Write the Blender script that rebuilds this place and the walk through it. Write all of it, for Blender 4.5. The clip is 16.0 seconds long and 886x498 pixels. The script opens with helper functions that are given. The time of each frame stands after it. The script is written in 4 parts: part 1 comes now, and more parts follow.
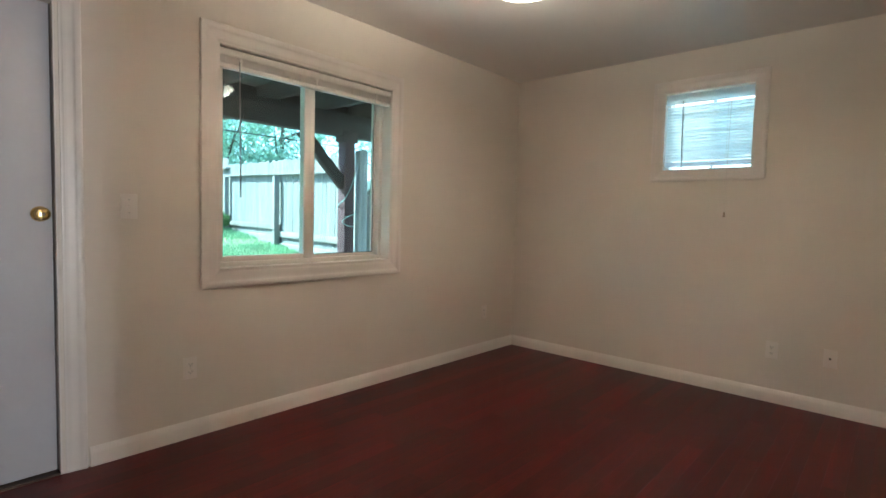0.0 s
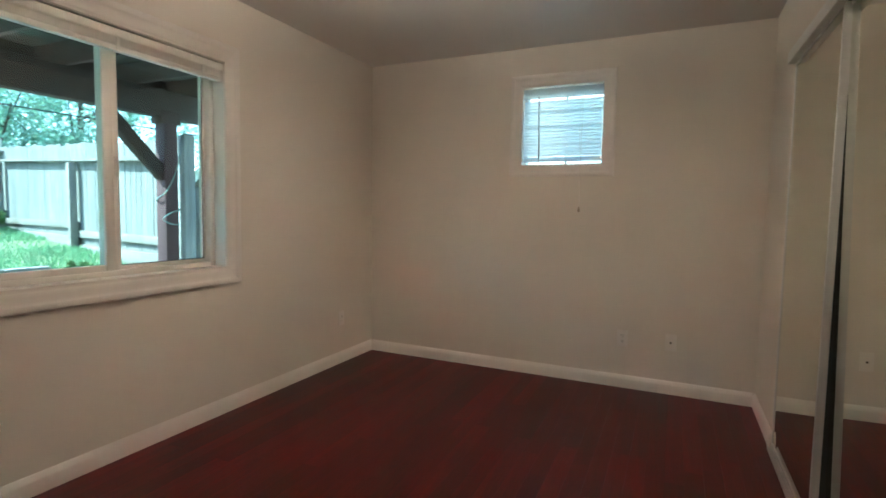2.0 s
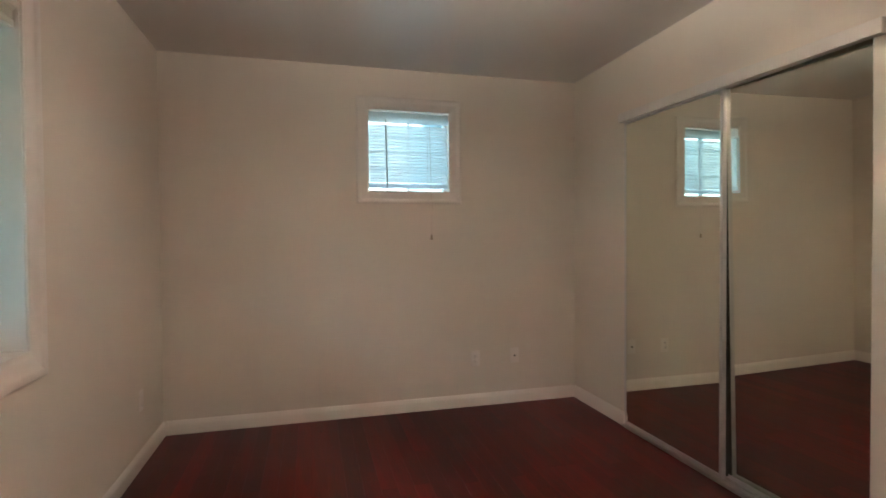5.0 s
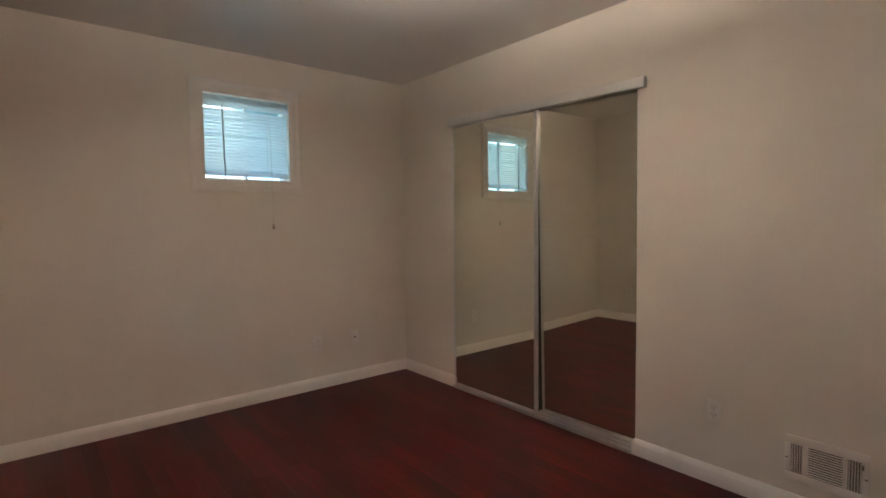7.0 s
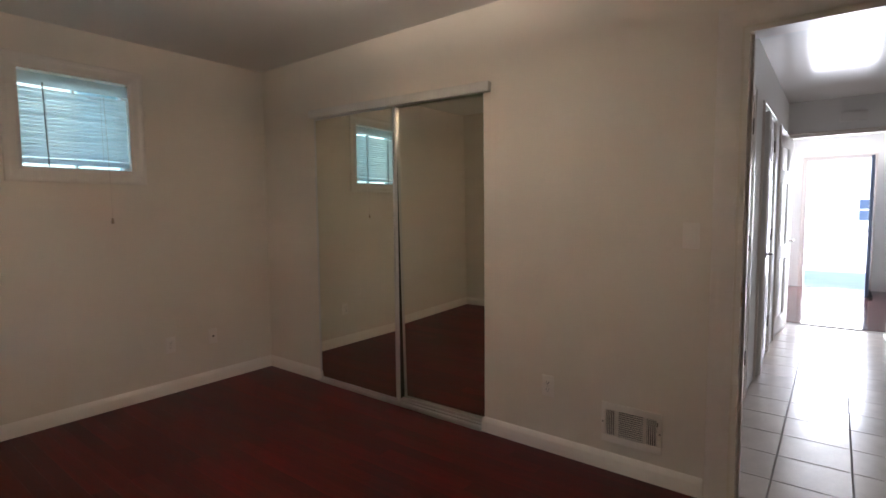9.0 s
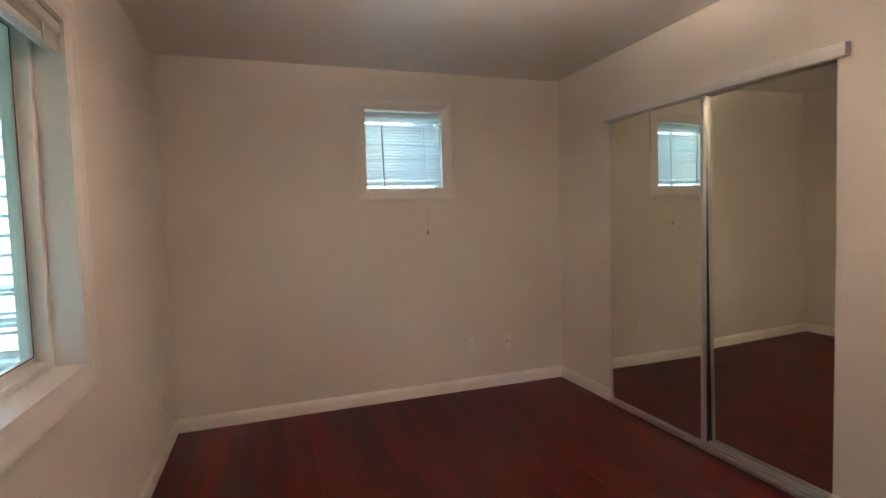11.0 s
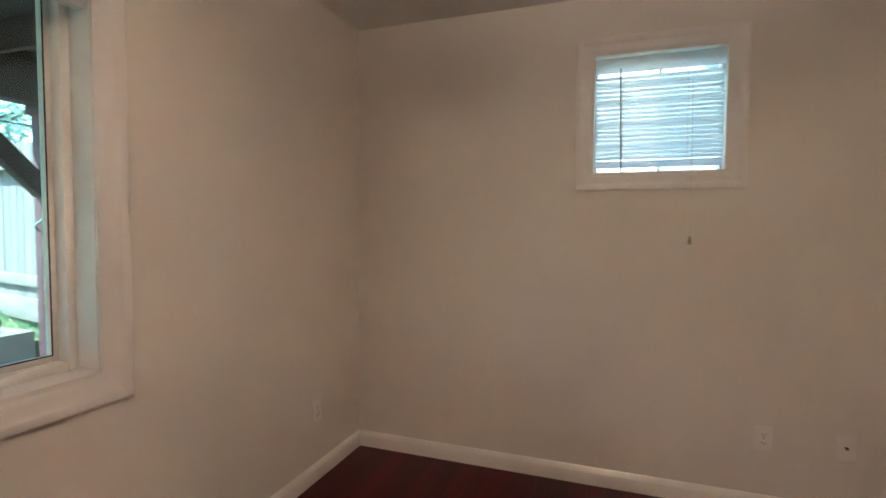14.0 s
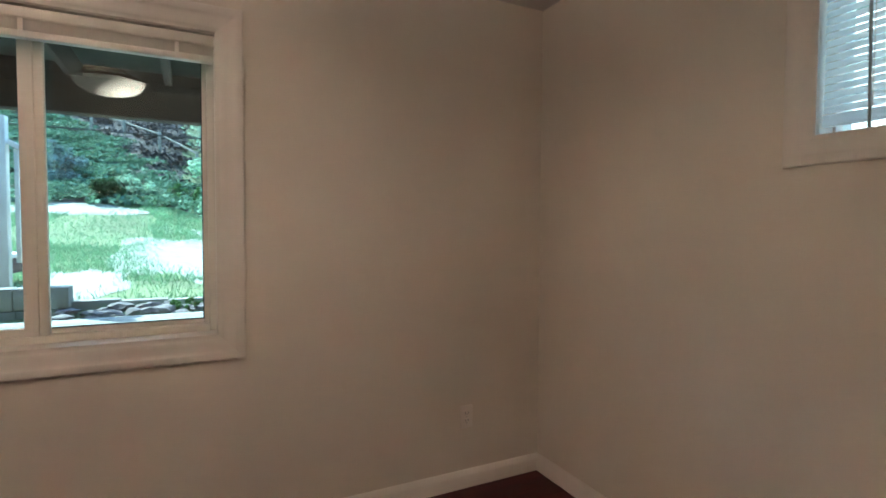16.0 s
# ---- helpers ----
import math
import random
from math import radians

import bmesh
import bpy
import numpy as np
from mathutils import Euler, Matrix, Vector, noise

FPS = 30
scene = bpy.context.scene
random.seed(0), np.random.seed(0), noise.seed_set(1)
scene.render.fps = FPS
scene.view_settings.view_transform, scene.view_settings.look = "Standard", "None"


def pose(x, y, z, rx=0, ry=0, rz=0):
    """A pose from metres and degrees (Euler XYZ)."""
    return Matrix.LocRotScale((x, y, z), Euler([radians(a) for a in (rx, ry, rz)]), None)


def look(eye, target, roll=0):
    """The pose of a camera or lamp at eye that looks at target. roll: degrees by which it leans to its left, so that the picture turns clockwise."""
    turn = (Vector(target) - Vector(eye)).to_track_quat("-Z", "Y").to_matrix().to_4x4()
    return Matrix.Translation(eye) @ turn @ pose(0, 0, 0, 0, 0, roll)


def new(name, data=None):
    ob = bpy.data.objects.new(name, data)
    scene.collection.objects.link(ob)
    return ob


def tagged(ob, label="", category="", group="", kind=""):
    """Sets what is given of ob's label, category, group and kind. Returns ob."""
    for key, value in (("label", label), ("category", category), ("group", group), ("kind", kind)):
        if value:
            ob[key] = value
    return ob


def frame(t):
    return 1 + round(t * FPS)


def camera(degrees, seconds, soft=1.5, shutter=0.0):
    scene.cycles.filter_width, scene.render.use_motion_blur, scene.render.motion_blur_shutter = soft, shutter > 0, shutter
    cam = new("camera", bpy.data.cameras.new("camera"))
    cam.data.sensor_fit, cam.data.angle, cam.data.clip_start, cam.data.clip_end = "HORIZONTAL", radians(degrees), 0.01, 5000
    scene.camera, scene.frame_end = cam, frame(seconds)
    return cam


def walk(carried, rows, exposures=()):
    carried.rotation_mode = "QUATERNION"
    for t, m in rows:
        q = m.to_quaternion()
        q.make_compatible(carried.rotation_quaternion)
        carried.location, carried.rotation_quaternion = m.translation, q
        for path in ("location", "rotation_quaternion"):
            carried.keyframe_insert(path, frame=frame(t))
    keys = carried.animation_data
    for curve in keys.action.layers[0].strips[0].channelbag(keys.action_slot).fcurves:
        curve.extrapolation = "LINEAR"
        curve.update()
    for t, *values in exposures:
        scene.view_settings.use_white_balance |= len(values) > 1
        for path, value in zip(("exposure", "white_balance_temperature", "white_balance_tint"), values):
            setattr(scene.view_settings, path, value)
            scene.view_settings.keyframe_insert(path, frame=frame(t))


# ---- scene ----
cam = camera(82.5, 16.0, 1.6, 0.3)
PATH = [
    (0, (-0.476, 0.152, 1.176), (-1.815, 1.633, 1.055), 1.5),
    (0.5, (-0.502, 0.178, 1.189), (-1.781, 1.711, 1.065), 1.8),
    (1, (-0.558, 0.244, 1.207), (-1.685, 1.89, 1.056), 2.0),
    (1.5, (-0.644, 0.309, 1.208), (-1.657, 2.027, 1.055), 1.3),
    (2, (-0.764, 0.386, 1.211), (-1.596, 2.199, 1.07), 1.0),
    (2.5, (-0.966, 0.413, 1.223), (-1.571, 2.317, 1.118), 0.3),
    (3, (-1.201, 0.467, 1.23), (-1.638, 2.418, 1.17), 0.1),
    (3.2, (-1.302, 0.49, 1.244), (-1.693, 2.451, 1.191), 0.0),
    (5.3, (-2.344, 0.571, 1.243), (-1.675, 2.456, 1.199), -0.2),
    (5.5, (-2.399, 0.567, 1.266), (-1.625, 2.41, 1.193), 0.1),
    (6, (-2.599, 0.609, 1.257), (-1.539, 2.302, 1.173), -0.3),
    (6.5, (-2.686, 0.596, 1.272), (-1.533, 2.228, 1.179), -0.4),
    (7, (-2.76, 0.536, 1.278), (-1.494, 2.081, 1.17), -0.6),
    (7.5, (-2.758, 0.475, 1.312), (-1.378, 1.918, 1.201), -0.7),
    (8, (-2.721, 0.432, 1.312), (-1.178, 1.701, 1.205), -0.2),
    (8.5, (-2.699, 0.392, 1.313), (-1.097, 1.582, 1.179), 0.0),
    (9, (-2.688, 0.369, 1.304), (-1.114, 1.593, 1.152), -0.5),
    (9.5, (-2.666, 0.336, 1.324), (-1.325, 1.815, 1.215), -0.4),
    (10, (-2.625, 0.329, 1.331), (-1.591, 2.037, 1.208), -0.8),
    (10.2, (-2.594, 0.338, 1.339), (-1.68, 2.112, 1.212), -0.7),
    (12.5, (-2.385, 0.975, 1.34), (-2.066, 2.946, 1.226), -1.8),
    (13, (-2.165, 1.157, 1.335), (-2.17, 3.151, 1.176), 0.5),
    (13.5, (-1.947, 1.338, 1.322), (-2.273, 3.308, 1.216), 0.4),
    (14, (-1.682, 1.49, 1.323), (-2.362, 3.369, 1.226), 0.3),
    (14.5, (-1.398, 1.679, 1.319), (-2.462, 3.365, 1.159), 0.6),
    (15, (-1.241, 1.905, 1.317), (-2.566, 3.401, 1.255), 1.7),
    (15.5, (-1.036, 2.241, 1.33), (-2.681, 3.377, 1.25), 0.5),
    (16, (-0.978, 2.466, 1.302), (-2.769, 3.352, 1.22), 0.3),
]
EXPOSURES = [(0, 2.94, 5670, 3.8), (3.2, 2.83, 5670, 2.5), (5.3, 2.88, 5820, 9.0), (6.2, 2.88, 5820, 9.0), (7.0, 2.63, 5820, 10.5), (7.5, 2.37, 5820, 10.5), (8.2, 2.34, 5820, 10.5), (9.2, 2.32, 5820, 10.5), (10.0, 2.55, 5920, 13.0), (12.5, 2.92, 6070, 15.0), (14.0, 2.86, 6020, 12.4), (16, 2.46, 6020, 10.7)]
walk(cam, [(t, look(eye, target, roll)) for t, eye, target, roll in PATH], EXPOSURES)

# ---- world, sun, lamps ----
SUN_EL, SUN_AZ = 50.0, 224.0          # degrees; azimuth clockwise from +y
world = bpy.data.worlds.new("world")
scene.world = world
world.use_nodes = True
wn = world.node_tree
sky = wn.nodes.new("ShaderNodeTexSky")
sky.sky_type, sky.sun_disc = "NISHITA", False
sky.sun_elevation, sky.sun_rotation = radians(SUN_EL), radians(SUN_AZ)
wn.links.new(sky.outputs[0], wn.nodes["Background"].inputs[0])
wn.nodes["Background"].inputs[1].default_value = 0.15
sun = new("sun", bpy.data.lights.new("sun", "SUN"))
sun.data.energy, sun.data.angle, sun.data.color = 3.0, radians(0.6), (1.0, 0.95, 0.88)
_a, _e = radians(SUN_AZ), radians(SUN_EL)
sun.matrix_world = look((0, 0, 20), (-math.sin(_a) * math.cos(_e), -math.cos(_a) * math.cos(_e), 20 - math.sin(_e)))


def sky_portal(name, m, w, h, energy, color):
    lamp = new(name, bpy.data.lights.new(name, "AREA"))
    lamp.data.shape, lamp.data.size, lamp.data.size_y = "RECTANGLE", w, h
    lamp.data.energy, lamp.data.color = energy, color
    lamp.matrix_world = m
    return lamp


# the sky's light in the front door's opening
sky_portal("front_door_daylight", look((7.6, 0.36, 1.1), (4.2, 0.36, 0.7)), 0.75, 1.9, 31.0, (1.0, 0.97, 0.97))
BULB = 1.6

bulb = new("lamp_bulb", bpy.data.lights.new("lamp_bulb", "POINT"))
bulb.data.energy, bulb.data.color, bulb.data.shadow_soft_size = 8.6, (1.0, 0.83, 0.65), 0.04
bulb.location = (-1.70, 1.975, 2.183)

# ---- materials ----
def mat(name, color, rough=0.6, metal=0.0, dark=0.85, scale=6.0, grain=60.0, bump=0.1, spec=0.5, per_object=0.0, per_island=0.0, stretch=(1, 1, 1), coat=0.0, trans=0.0):
    m = bpy.data.materials.new(name)
    m.use_nodes = True
    nt = m.node_tree
    N, L = nt.nodes, nt.links
    b = N["Principled BSDF"]
    co = N.new("ShaderNodeTexCoord")
    mp = N.new("ShaderNodeMapping")
    mp.inputs["Scale"].default_value = stretch
    L.new(co.outputs["Object"], mp.inputs[0])
    n1 = N.new("ShaderNodeTexNoise")
    n1.inputs["Scale"].default_value, n1.inputs["Detail"].default_value = scale, 5
    n2 = N.new("ShaderNodeTexNoise")
    n2.inputs["Scale"].default_value, n2.inputs["Detail"].default_value = grain, 3
    for n in (n1, n2):
        L.new(mp.outputs[0], n.inputs["Vector"])
    r = N.new("ShaderNodeValToRGB")
    r.color_ramp.elements[0].position, r.color_ramp.elements[1].position = 0.3, 0.7
    r.color_ramp.elements[0].color = (*[c * dark for c in color], 1)
    r.color_ramp.elements[1].color = (*color, 1)
    add = N.new("ShaderNodeMath")
    add.operation, add.use_clamp = "MULTIPLY_ADD", True
    L.new(n2.outputs[0], add.inputs[0])
    add.inputs[1].default_value = 0.4
    off = N.new("ShaderNodeMath")
    off.operation = "MULTIPLY_ADD"
    L.new(n1.outputs[0], off.inputs[0])
    off.inputs[1].default_value, off.inputs[2].default_value = 1.0, -0.2
    L.new(off.outputs[0], add.inputs[2])
    L.new(add.outputs[0], r.inputs[0])
    col = r.outputs[0]
    if per_object or per_island:
        hs = N.new("ShaderNodeHueSaturation")
        mr = N.new("ShaderNodeMapRange")
        if per_object:
            src = N.new("ShaderNodeObjectInfo").outputs["Random"]
            amt = per_object
        else:
            src = N.new("ShaderNodeNewGeometry").outputs["Random Per Island"]
            amt = per_island
        L.new(src, mr.inputs[0])
        mr.inputs[3].default_value, mr.inputs[4].default_value = 1 - amt, 1 + amt
        L.new(mr.outputs[0], hs.inputs["Value"])
        L.new(col, hs.inputs["Color"])
        col = hs.outputs[0]
    L.new(col, b.inputs["Base Color"])
    rr = N.new("ShaderNodeMapRange")
    L.new(n1.outputs[0], rr.inputs[0])
    rr.inputs[3].default_value, rr.inputs[4].default_value = max(rough - 0.08, 0.02), min(rough + 0.08, 1)
    L.new(rr.outputs[0], b.inputs["Roughness"])
    b.inputs["Metallic"].default_value = metal
    b.inputs["Specular IOR Level"].default_value = spec
    b.inputs["Coat Weight"].default_value = coat
    b.inputs["Coat Roughness"].default_value = 0.15
    if bump:
        bp = N.new("ShaderNodeBump")
        bp.inputs["Strength"].default_value, bp.inputs["Distance"].default_value = bump, 0.004
        L.new(n2.outputs[0], bp.inputs["Height"])
        L.new(bp.outputs[0], b.inputs["Normal"])
    if trans:
        tr = N.new("ShaderNodeBsdfTranslucent")
        L.new(col, tr.inputs[0])
        mx = N.new("ShaderNodeMixShader")
        mx.inputs[0].default_value = trans
        L.new(b.outputs[0], mx.inputs[1])
        L.new(tr.outputs[0], mx.inputs[2])
        L.new(mx.outputs[0], N["Material Output"].inputs[0])
    return m


def glass_mat(name, tint, f0):
    m = bpy.data.materials.new(name)
    m.use_nodes = True
    N, L = m.node_tree.nodes, m.node_tree.links
    N.remove(N["Principled BSDF"])
    t, g, f, mx = (N.new("ShaderNodeBsdfTransparent"), N.new("ShaderNodeBsdfGlossy"), N.new("ShaderNodeLayerWeight"), N.new("ShaderNodeMixShader"))
    pw, ma = N.new("ShaderNodeMath"), N.new("ShaderNodeMath")
    pw.operation, ma.operation = "POWER", "MULTIPLY_ADD"
    pw.inputs[1].default_value = 5.0
    ma.inputs[1].default_value, ma.inputs[2].default_value = 1 - f0, f0
    t.inputs[0].default_value = (*tint, 1)
    g.inputs["Roughness"].default_value = 0.0
    f.inputs[0].default_value = 0.5
    L.new(f.outputs["Facing"], pw.inputs[0])
    L.new(pw.outputs[0], ma.inputs[0])
    L.new(ma.outputs[0], mx.inputs[0])
    L.new(t.outputs[0], mx.inputs[1])
    L.new(g.outputs[0], mx.inputs[2])
    L.new(mx.outputs[0], N["Material Output"].inputs[0])
    return m


def glow_mat(name, color, strength):
    m = bpy.data.materials.new(name)
    m.use_nodes = True
    b = m.node_tree.nodes["Principled BSDF"]
    b.inputs["Base Color"].default_value = (0.85, 0.82, 0.75, 1)
    b.inputs["Roughness"].default_value = 0.25
    b.inputs["Emission Color"].default_value = (*color, 1)
    b.inputs["Emission Strength"].default_value = strength
    return m


M_WALL = mat("wall_paint", (0.735, 0.652, 0.560), 0.62, dark=0.95, scale=1.3, grain=190, bump=0.12, spec=0.3)
M_CEIL = mat("ceiling_paint", (0.74, 0.69, 0.645), 0.36, dark=0.95, scale=1.5, grain=120, bump=0.12, spec=0.5)
M_TRIM = mat("trim_paint", (0.76, 0.685, 0.62), 0.33, dark=0.94, scale=3, grain=40, bump=0.03)
M_BASE = mat("baseboard_paint", (0.84, 0.775, 0.70), 0.34, dark=0.95, scale=3, grain=40, bump=0.02)
M_HALLDOOR = mat("hall_door_gloss", (0.86, 0.83, 0.79), 0.36, dark=0.96, scale=2, grain=60, bump=0.03)
# white paint darkened to grey, making up for too much hall light
M_DOOR = mat("door_paint_toned_down", (0.51, 0.495, 0.51), 0.4, dark=0.95, scale=2, grain=60, bump=0.04)
M_VINYL = mat("window_vinyl", (0.78, 0.72, 0.65), 0.35, dark=0.95, scale=4, grain=80, bump=0.02)
M_PLATE = mat("plate_plastic", (0.78, 0.705, 0.635), 0.35, dark=0.97, scale=8, grain=90, bump=0.0)
M_SLOT = mat("slot_dark", (0.05, 0.045, 0.04), 0.6, bump=0)
M_FLOOR = mat("red_wood", (0.108, 0.0056, 0.0056), 0.38, dark=0.44, scale=5, grain=38, bump=0.015, spec=0.30, per_object=0.36, stretch=(4, 0.3, 1))
M_FLOOR_GAP = mat("floor_joint", (0.020, 0.004, 0.004), 0.9, bump=0)
M_MIRROR = bpy.data.materials.new("mirror_silver")
M_MIRROR.use_nodes = True
_b = M_MIRROR.node_tree.nodes["Principled BSDF"]
_b.inputs["Base Color"].default_value, _b.inputs["Metallic"].default_value, _b.inputs["Roughness"].default_value = (0.80, 0.815, 0.71, 1), 1.0, 0.0
M_ALU = mat("brushed_aluminium", (0.62, 0.60, 0.57), 0.35, 1.0, dark=0.9, scale=5, grain=120, bump=0.03)
M_STILE = mat("panel_frame_metal", (0.64, 0.61, 0.58), 0.40, 0.5, dark=0.92, scale=5, grain=120, bump=0.03)
M_FASCIA = mat("fascia_painted", (0.72, 0.67, 0.615), 0.4, 0.1, dark=0.9, scale=6, grain=70, bump=0.03)
M_BLACK = mat("black_gap", (0.02, 0.018, 0.016), 0.7, bump=0)
M_BRASS = mat("polished_brass", (0.75, 0.52, 0.20), 0.18, 1.0, dark=0.85, scale=20, grain=80, bump=0)
M_BRONZE = mat("bronze", (0.10, 0.07, 0.05), 0.4, 0.9, dark=0.7, scale=15, grain=80, bump=0.05)
M_NICKEL = mat("satin_nickel", (0.45, 0.42, 0.38), 0.35, 1.0, dark=0.85, scale=20, grain=90, bump=0)
M_SLAT = mat("slat_white", (0.88, 0.90, 0.91), 0.4, dark=0.96, scale=8, grain=60, bump=0, trans=0.66)
M_BLIND = mat("blind_plastic", (0.74, 0.69, 0.63), 0.4, dark=0.95, scale=8, grain=60, bump=0)
M_TASSEL = mat("tassel_plastic", (0.40, 0.31, 0.23), 0.5, dark=0.8, bump=0)
M_CORD = mat("cord", (0.66, 0.58, 0.51), 0.8, dark=0.85, scale=60, grain=300, bump=0)
M_WAND = mat("wand_plastic", (0.30, 0.30, 0.28), 0.3, dark=0.9, bump=0)
M_GLASS = glass_mat("window_glass", (0.81, 0.985, 0.975), 0.065)
M_GLASS_N = glass_mat("window_glass_clear", (0.86, 1.0, 1.0), 0.05)
M_BOWL = glow_mat("frosted_bowl", (1.0, 0.80, 0.60), BULB)
_N, _L = M_BOWL.node_tree.nodes, M_BOWL.node_tree.links
_co, _gr, _mr = _N.new("ShaderNodeTexCoord"), _N.new("ShaderNodeTexGradient"), _N.new("ShaderNodeMapRange")
_mp = _N.new("ShaderNodeMapping")
_mp.inputs["Location"].default_value, _mp.inputs["Scale"].default_value = (0.20, -0.52, 0.95), (5.8, 5.8, 3.2)
_gr.gradient_type = "SPHERICAL"
_L.new(_co.outputs["Object"], _mp.inputs[0])
_L.new(_mp.outputs[0], _gr.inputs[0])
_L.new(_gr.outputs["Fac"], _mr.inputs[0])
_mr.inputs[3].default_value, _mr.inputs[4].default_value = 0.08 * BULB, 2.6 * BULB
_L.new(_mr.outputs[0], _N["Principled BSDF"].inputs["Emission Strength"])
M_TILE = mat("hall_tile", (0.77, 0.69, 0.62), 0.18, dark=0.9, scale=9, grain=60, bump=0.02, spec=0.32, per_object=0.06)
M_GROUT = mat("grout", (0.30, 0.26, 0.23), 0.85, dark=0.8, scale=30, grain=200, bump=0.1)
M_HALLCEIL = mat("hall_ceiling_gloss", (0.87, 0.85, 0.82), 0.17, dark=0.97, scale=1.2, grain=14, bump=0.05, spec=0.3)
M_HALLWALL = mat("hall_wall_paint", (0.87, 0.85, 0.82), 0.5, dark=0.97, scale=2, grain=150, bump=0.08)
M_WOOD2 = mat("far_room_wood", (0.085, 0.035, 0.035), 0.10, dark=0.6, scale=4, grain=40, bump=0.03, stretch=(0.4, 5, 1))
M_BLUE = mat("door_blue_paint", (0.05, 0.075, 0.13), 0.35, dark=0.8, scale=4, grain=60, bump=0.03)
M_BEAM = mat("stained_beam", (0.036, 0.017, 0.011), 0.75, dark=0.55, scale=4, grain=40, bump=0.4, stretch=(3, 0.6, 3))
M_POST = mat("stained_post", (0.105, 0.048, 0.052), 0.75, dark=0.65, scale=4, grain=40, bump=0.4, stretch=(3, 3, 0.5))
M_JOIST = mat("joist_wood", (0.085, 0.047, 0.038), 0.8, dark=0.6, scale=5, grain=50, bump=0.4, stretch=(0.6, 3, 3), per_object=0.15)
M_FENCE = mat("weathered_fence", (0.25, 0.245, 0.23), 0.85, dark=0.6, scale=5, grain=45, bump=0.5, stretch=(4, 4, 0.5), per_object=0.12)
M_FENCE2 = mat("fence_rail_wood", (0.27, 0.25, 0.225), 0.85, dark=0.6, scale=5, grain=45, bump=0.5, stretch=(0.5, 4, 4), per_object=0.12)
# fence wood painted paler, standing in for daylight on gate and end post
M_FENCE_LIT = mat("weathered_fence_lit", (0.50, 0.50, 0.48), 0.85, dark=0.65, scale=5, grain=45, bump=0.5, stretch=(4, 4, 0.5), per_object=0.12)
M_CONC = mat("concrete", (0.33, 0.33, 0.325), 0.85, dark=0.7, scale=3, grain=90, bump=0.3)
M_BLOCK = mat("cinder_block", (0.34, 0.33, 0.32), 0.9, dark=0.7, scale=6, grain=120, bump=0.5, per_object=0.1)
M_STONE = mat("garden_stone", (0.19, 0.165, 0.175), 0.85, dark=0.55, scale=9, grain=60, bump=0.6, per_object=0.25)
M_SOIL = mat("grassy_soil", (0.21, 0.26, 0.13), 0.95, dark=0.5, scale=1.2, grain=25, bump=0.8)
M_GRASS = mat("grass_blades", (0.21, 0.40, 0.22), 0.6, dark=0.7, scale=2, grain=20, bump=0, per_island=0.35, trans=0.3)
M_LEAF = mat("leaf_green", (0.12, 0.23, 0.085), 0.75, dark=0.6, scale=1.5, grain=15, bump=0, spec=0.15, per_island=0.4, trans=0.25)
M_LEAF_PALE = mat("leaf_pale", (0.40, 0.60, 0.44), 0.75, dark=0.6, scale=1.5, grain=15, bump=0, spec=0.15, per_island=0.35, trans=0.45)
M_LEAF_DARK = mat("leaf_dark", (0.04, 0.085, 0.035), 0.75, dark=0.6, scale=1.5, grain=15, bump=0, spec=0.15, per_island=0.4, trans=0.2)
M_BARK = mat("bark", (0.10, 0.075, 0.055), 0.9, dark=0.5, scale=6, grain=40, bump=0.8, stretch=(3, 3, 0.6))
M_SIDING = mat("white_siding", (0.74, 0.75, 0.73), 0.55, dark=0.9, scale=2, grain=50, bump=0.05)
M_ROOF = mat("roof_shingle", (0.20, 0.18, 0.17), 0.9, dark=0.6, scale=8, grain=60, bump=0.5)
M_EXT = mat("house_siding_tan", (0.45, 0.40, 0.34), 0.75, dark=0.85, scale=3, grain=60, bump=0.2)
M_HOSE = mat("green_hose", (0.24, 0.35, 0.32), 0.45, dark=0.8, scale=20, grain=90, bump=0)
M_CABLE = mat("black_cable", (0.02, 0.02, 0.02), 0.6, bump=0)
M_WHITEWOOD = mat("white_rail_wood", (0.84, 0.81, 0.77), 0.7, dark=0.8, scale=5, grain=50, bump=0.2)
M_GREYBIN = mat("grey_plastic", (0.16, 0.18, 0.20), 0.5, dark=0.8, scale=5, grain=60, bump=0.05)
M_IVY = mat("ivy_green", (0.15, 0.27, 0.18), 0.75, dark=0.65, scale=0.8, grain=10, bump=0, spec=0.12, per_island=0.3, trans=0.2)
M_LEAF_BLUE = mat("leaf_blue_grey", (0.22, 0.30, 0.30), 0.8, dark=0.7, scale=1.5, grain=15, bump=0, spec=0.1, per_island=0.3, trans=0.2)
M_LITTER = mat("brown_leaf_litter", (0.050, 0.039, 0.042), 0.95, dark=0.55, scale=1.1, grain=14, bump=0.9)
M_BRICK = mat("old_red_brick", (0.26, 0.13, 0.10), 0.9, dark=0.7, scale=6, grain=60, bump=0.4, per_object=0.2)
M_SUN_PATCH = mat("pale_sunlit_lawn", (0.40, 0.39, 0.35), 0.9, dark=0.7, scale=3, grain=90, bump=0.6)
M_PAVE = mat("pale_driveway", (0.70, 0.69, 0.67), 0.85, dark=0.85, scale=2, grain=60, bump=0.2)

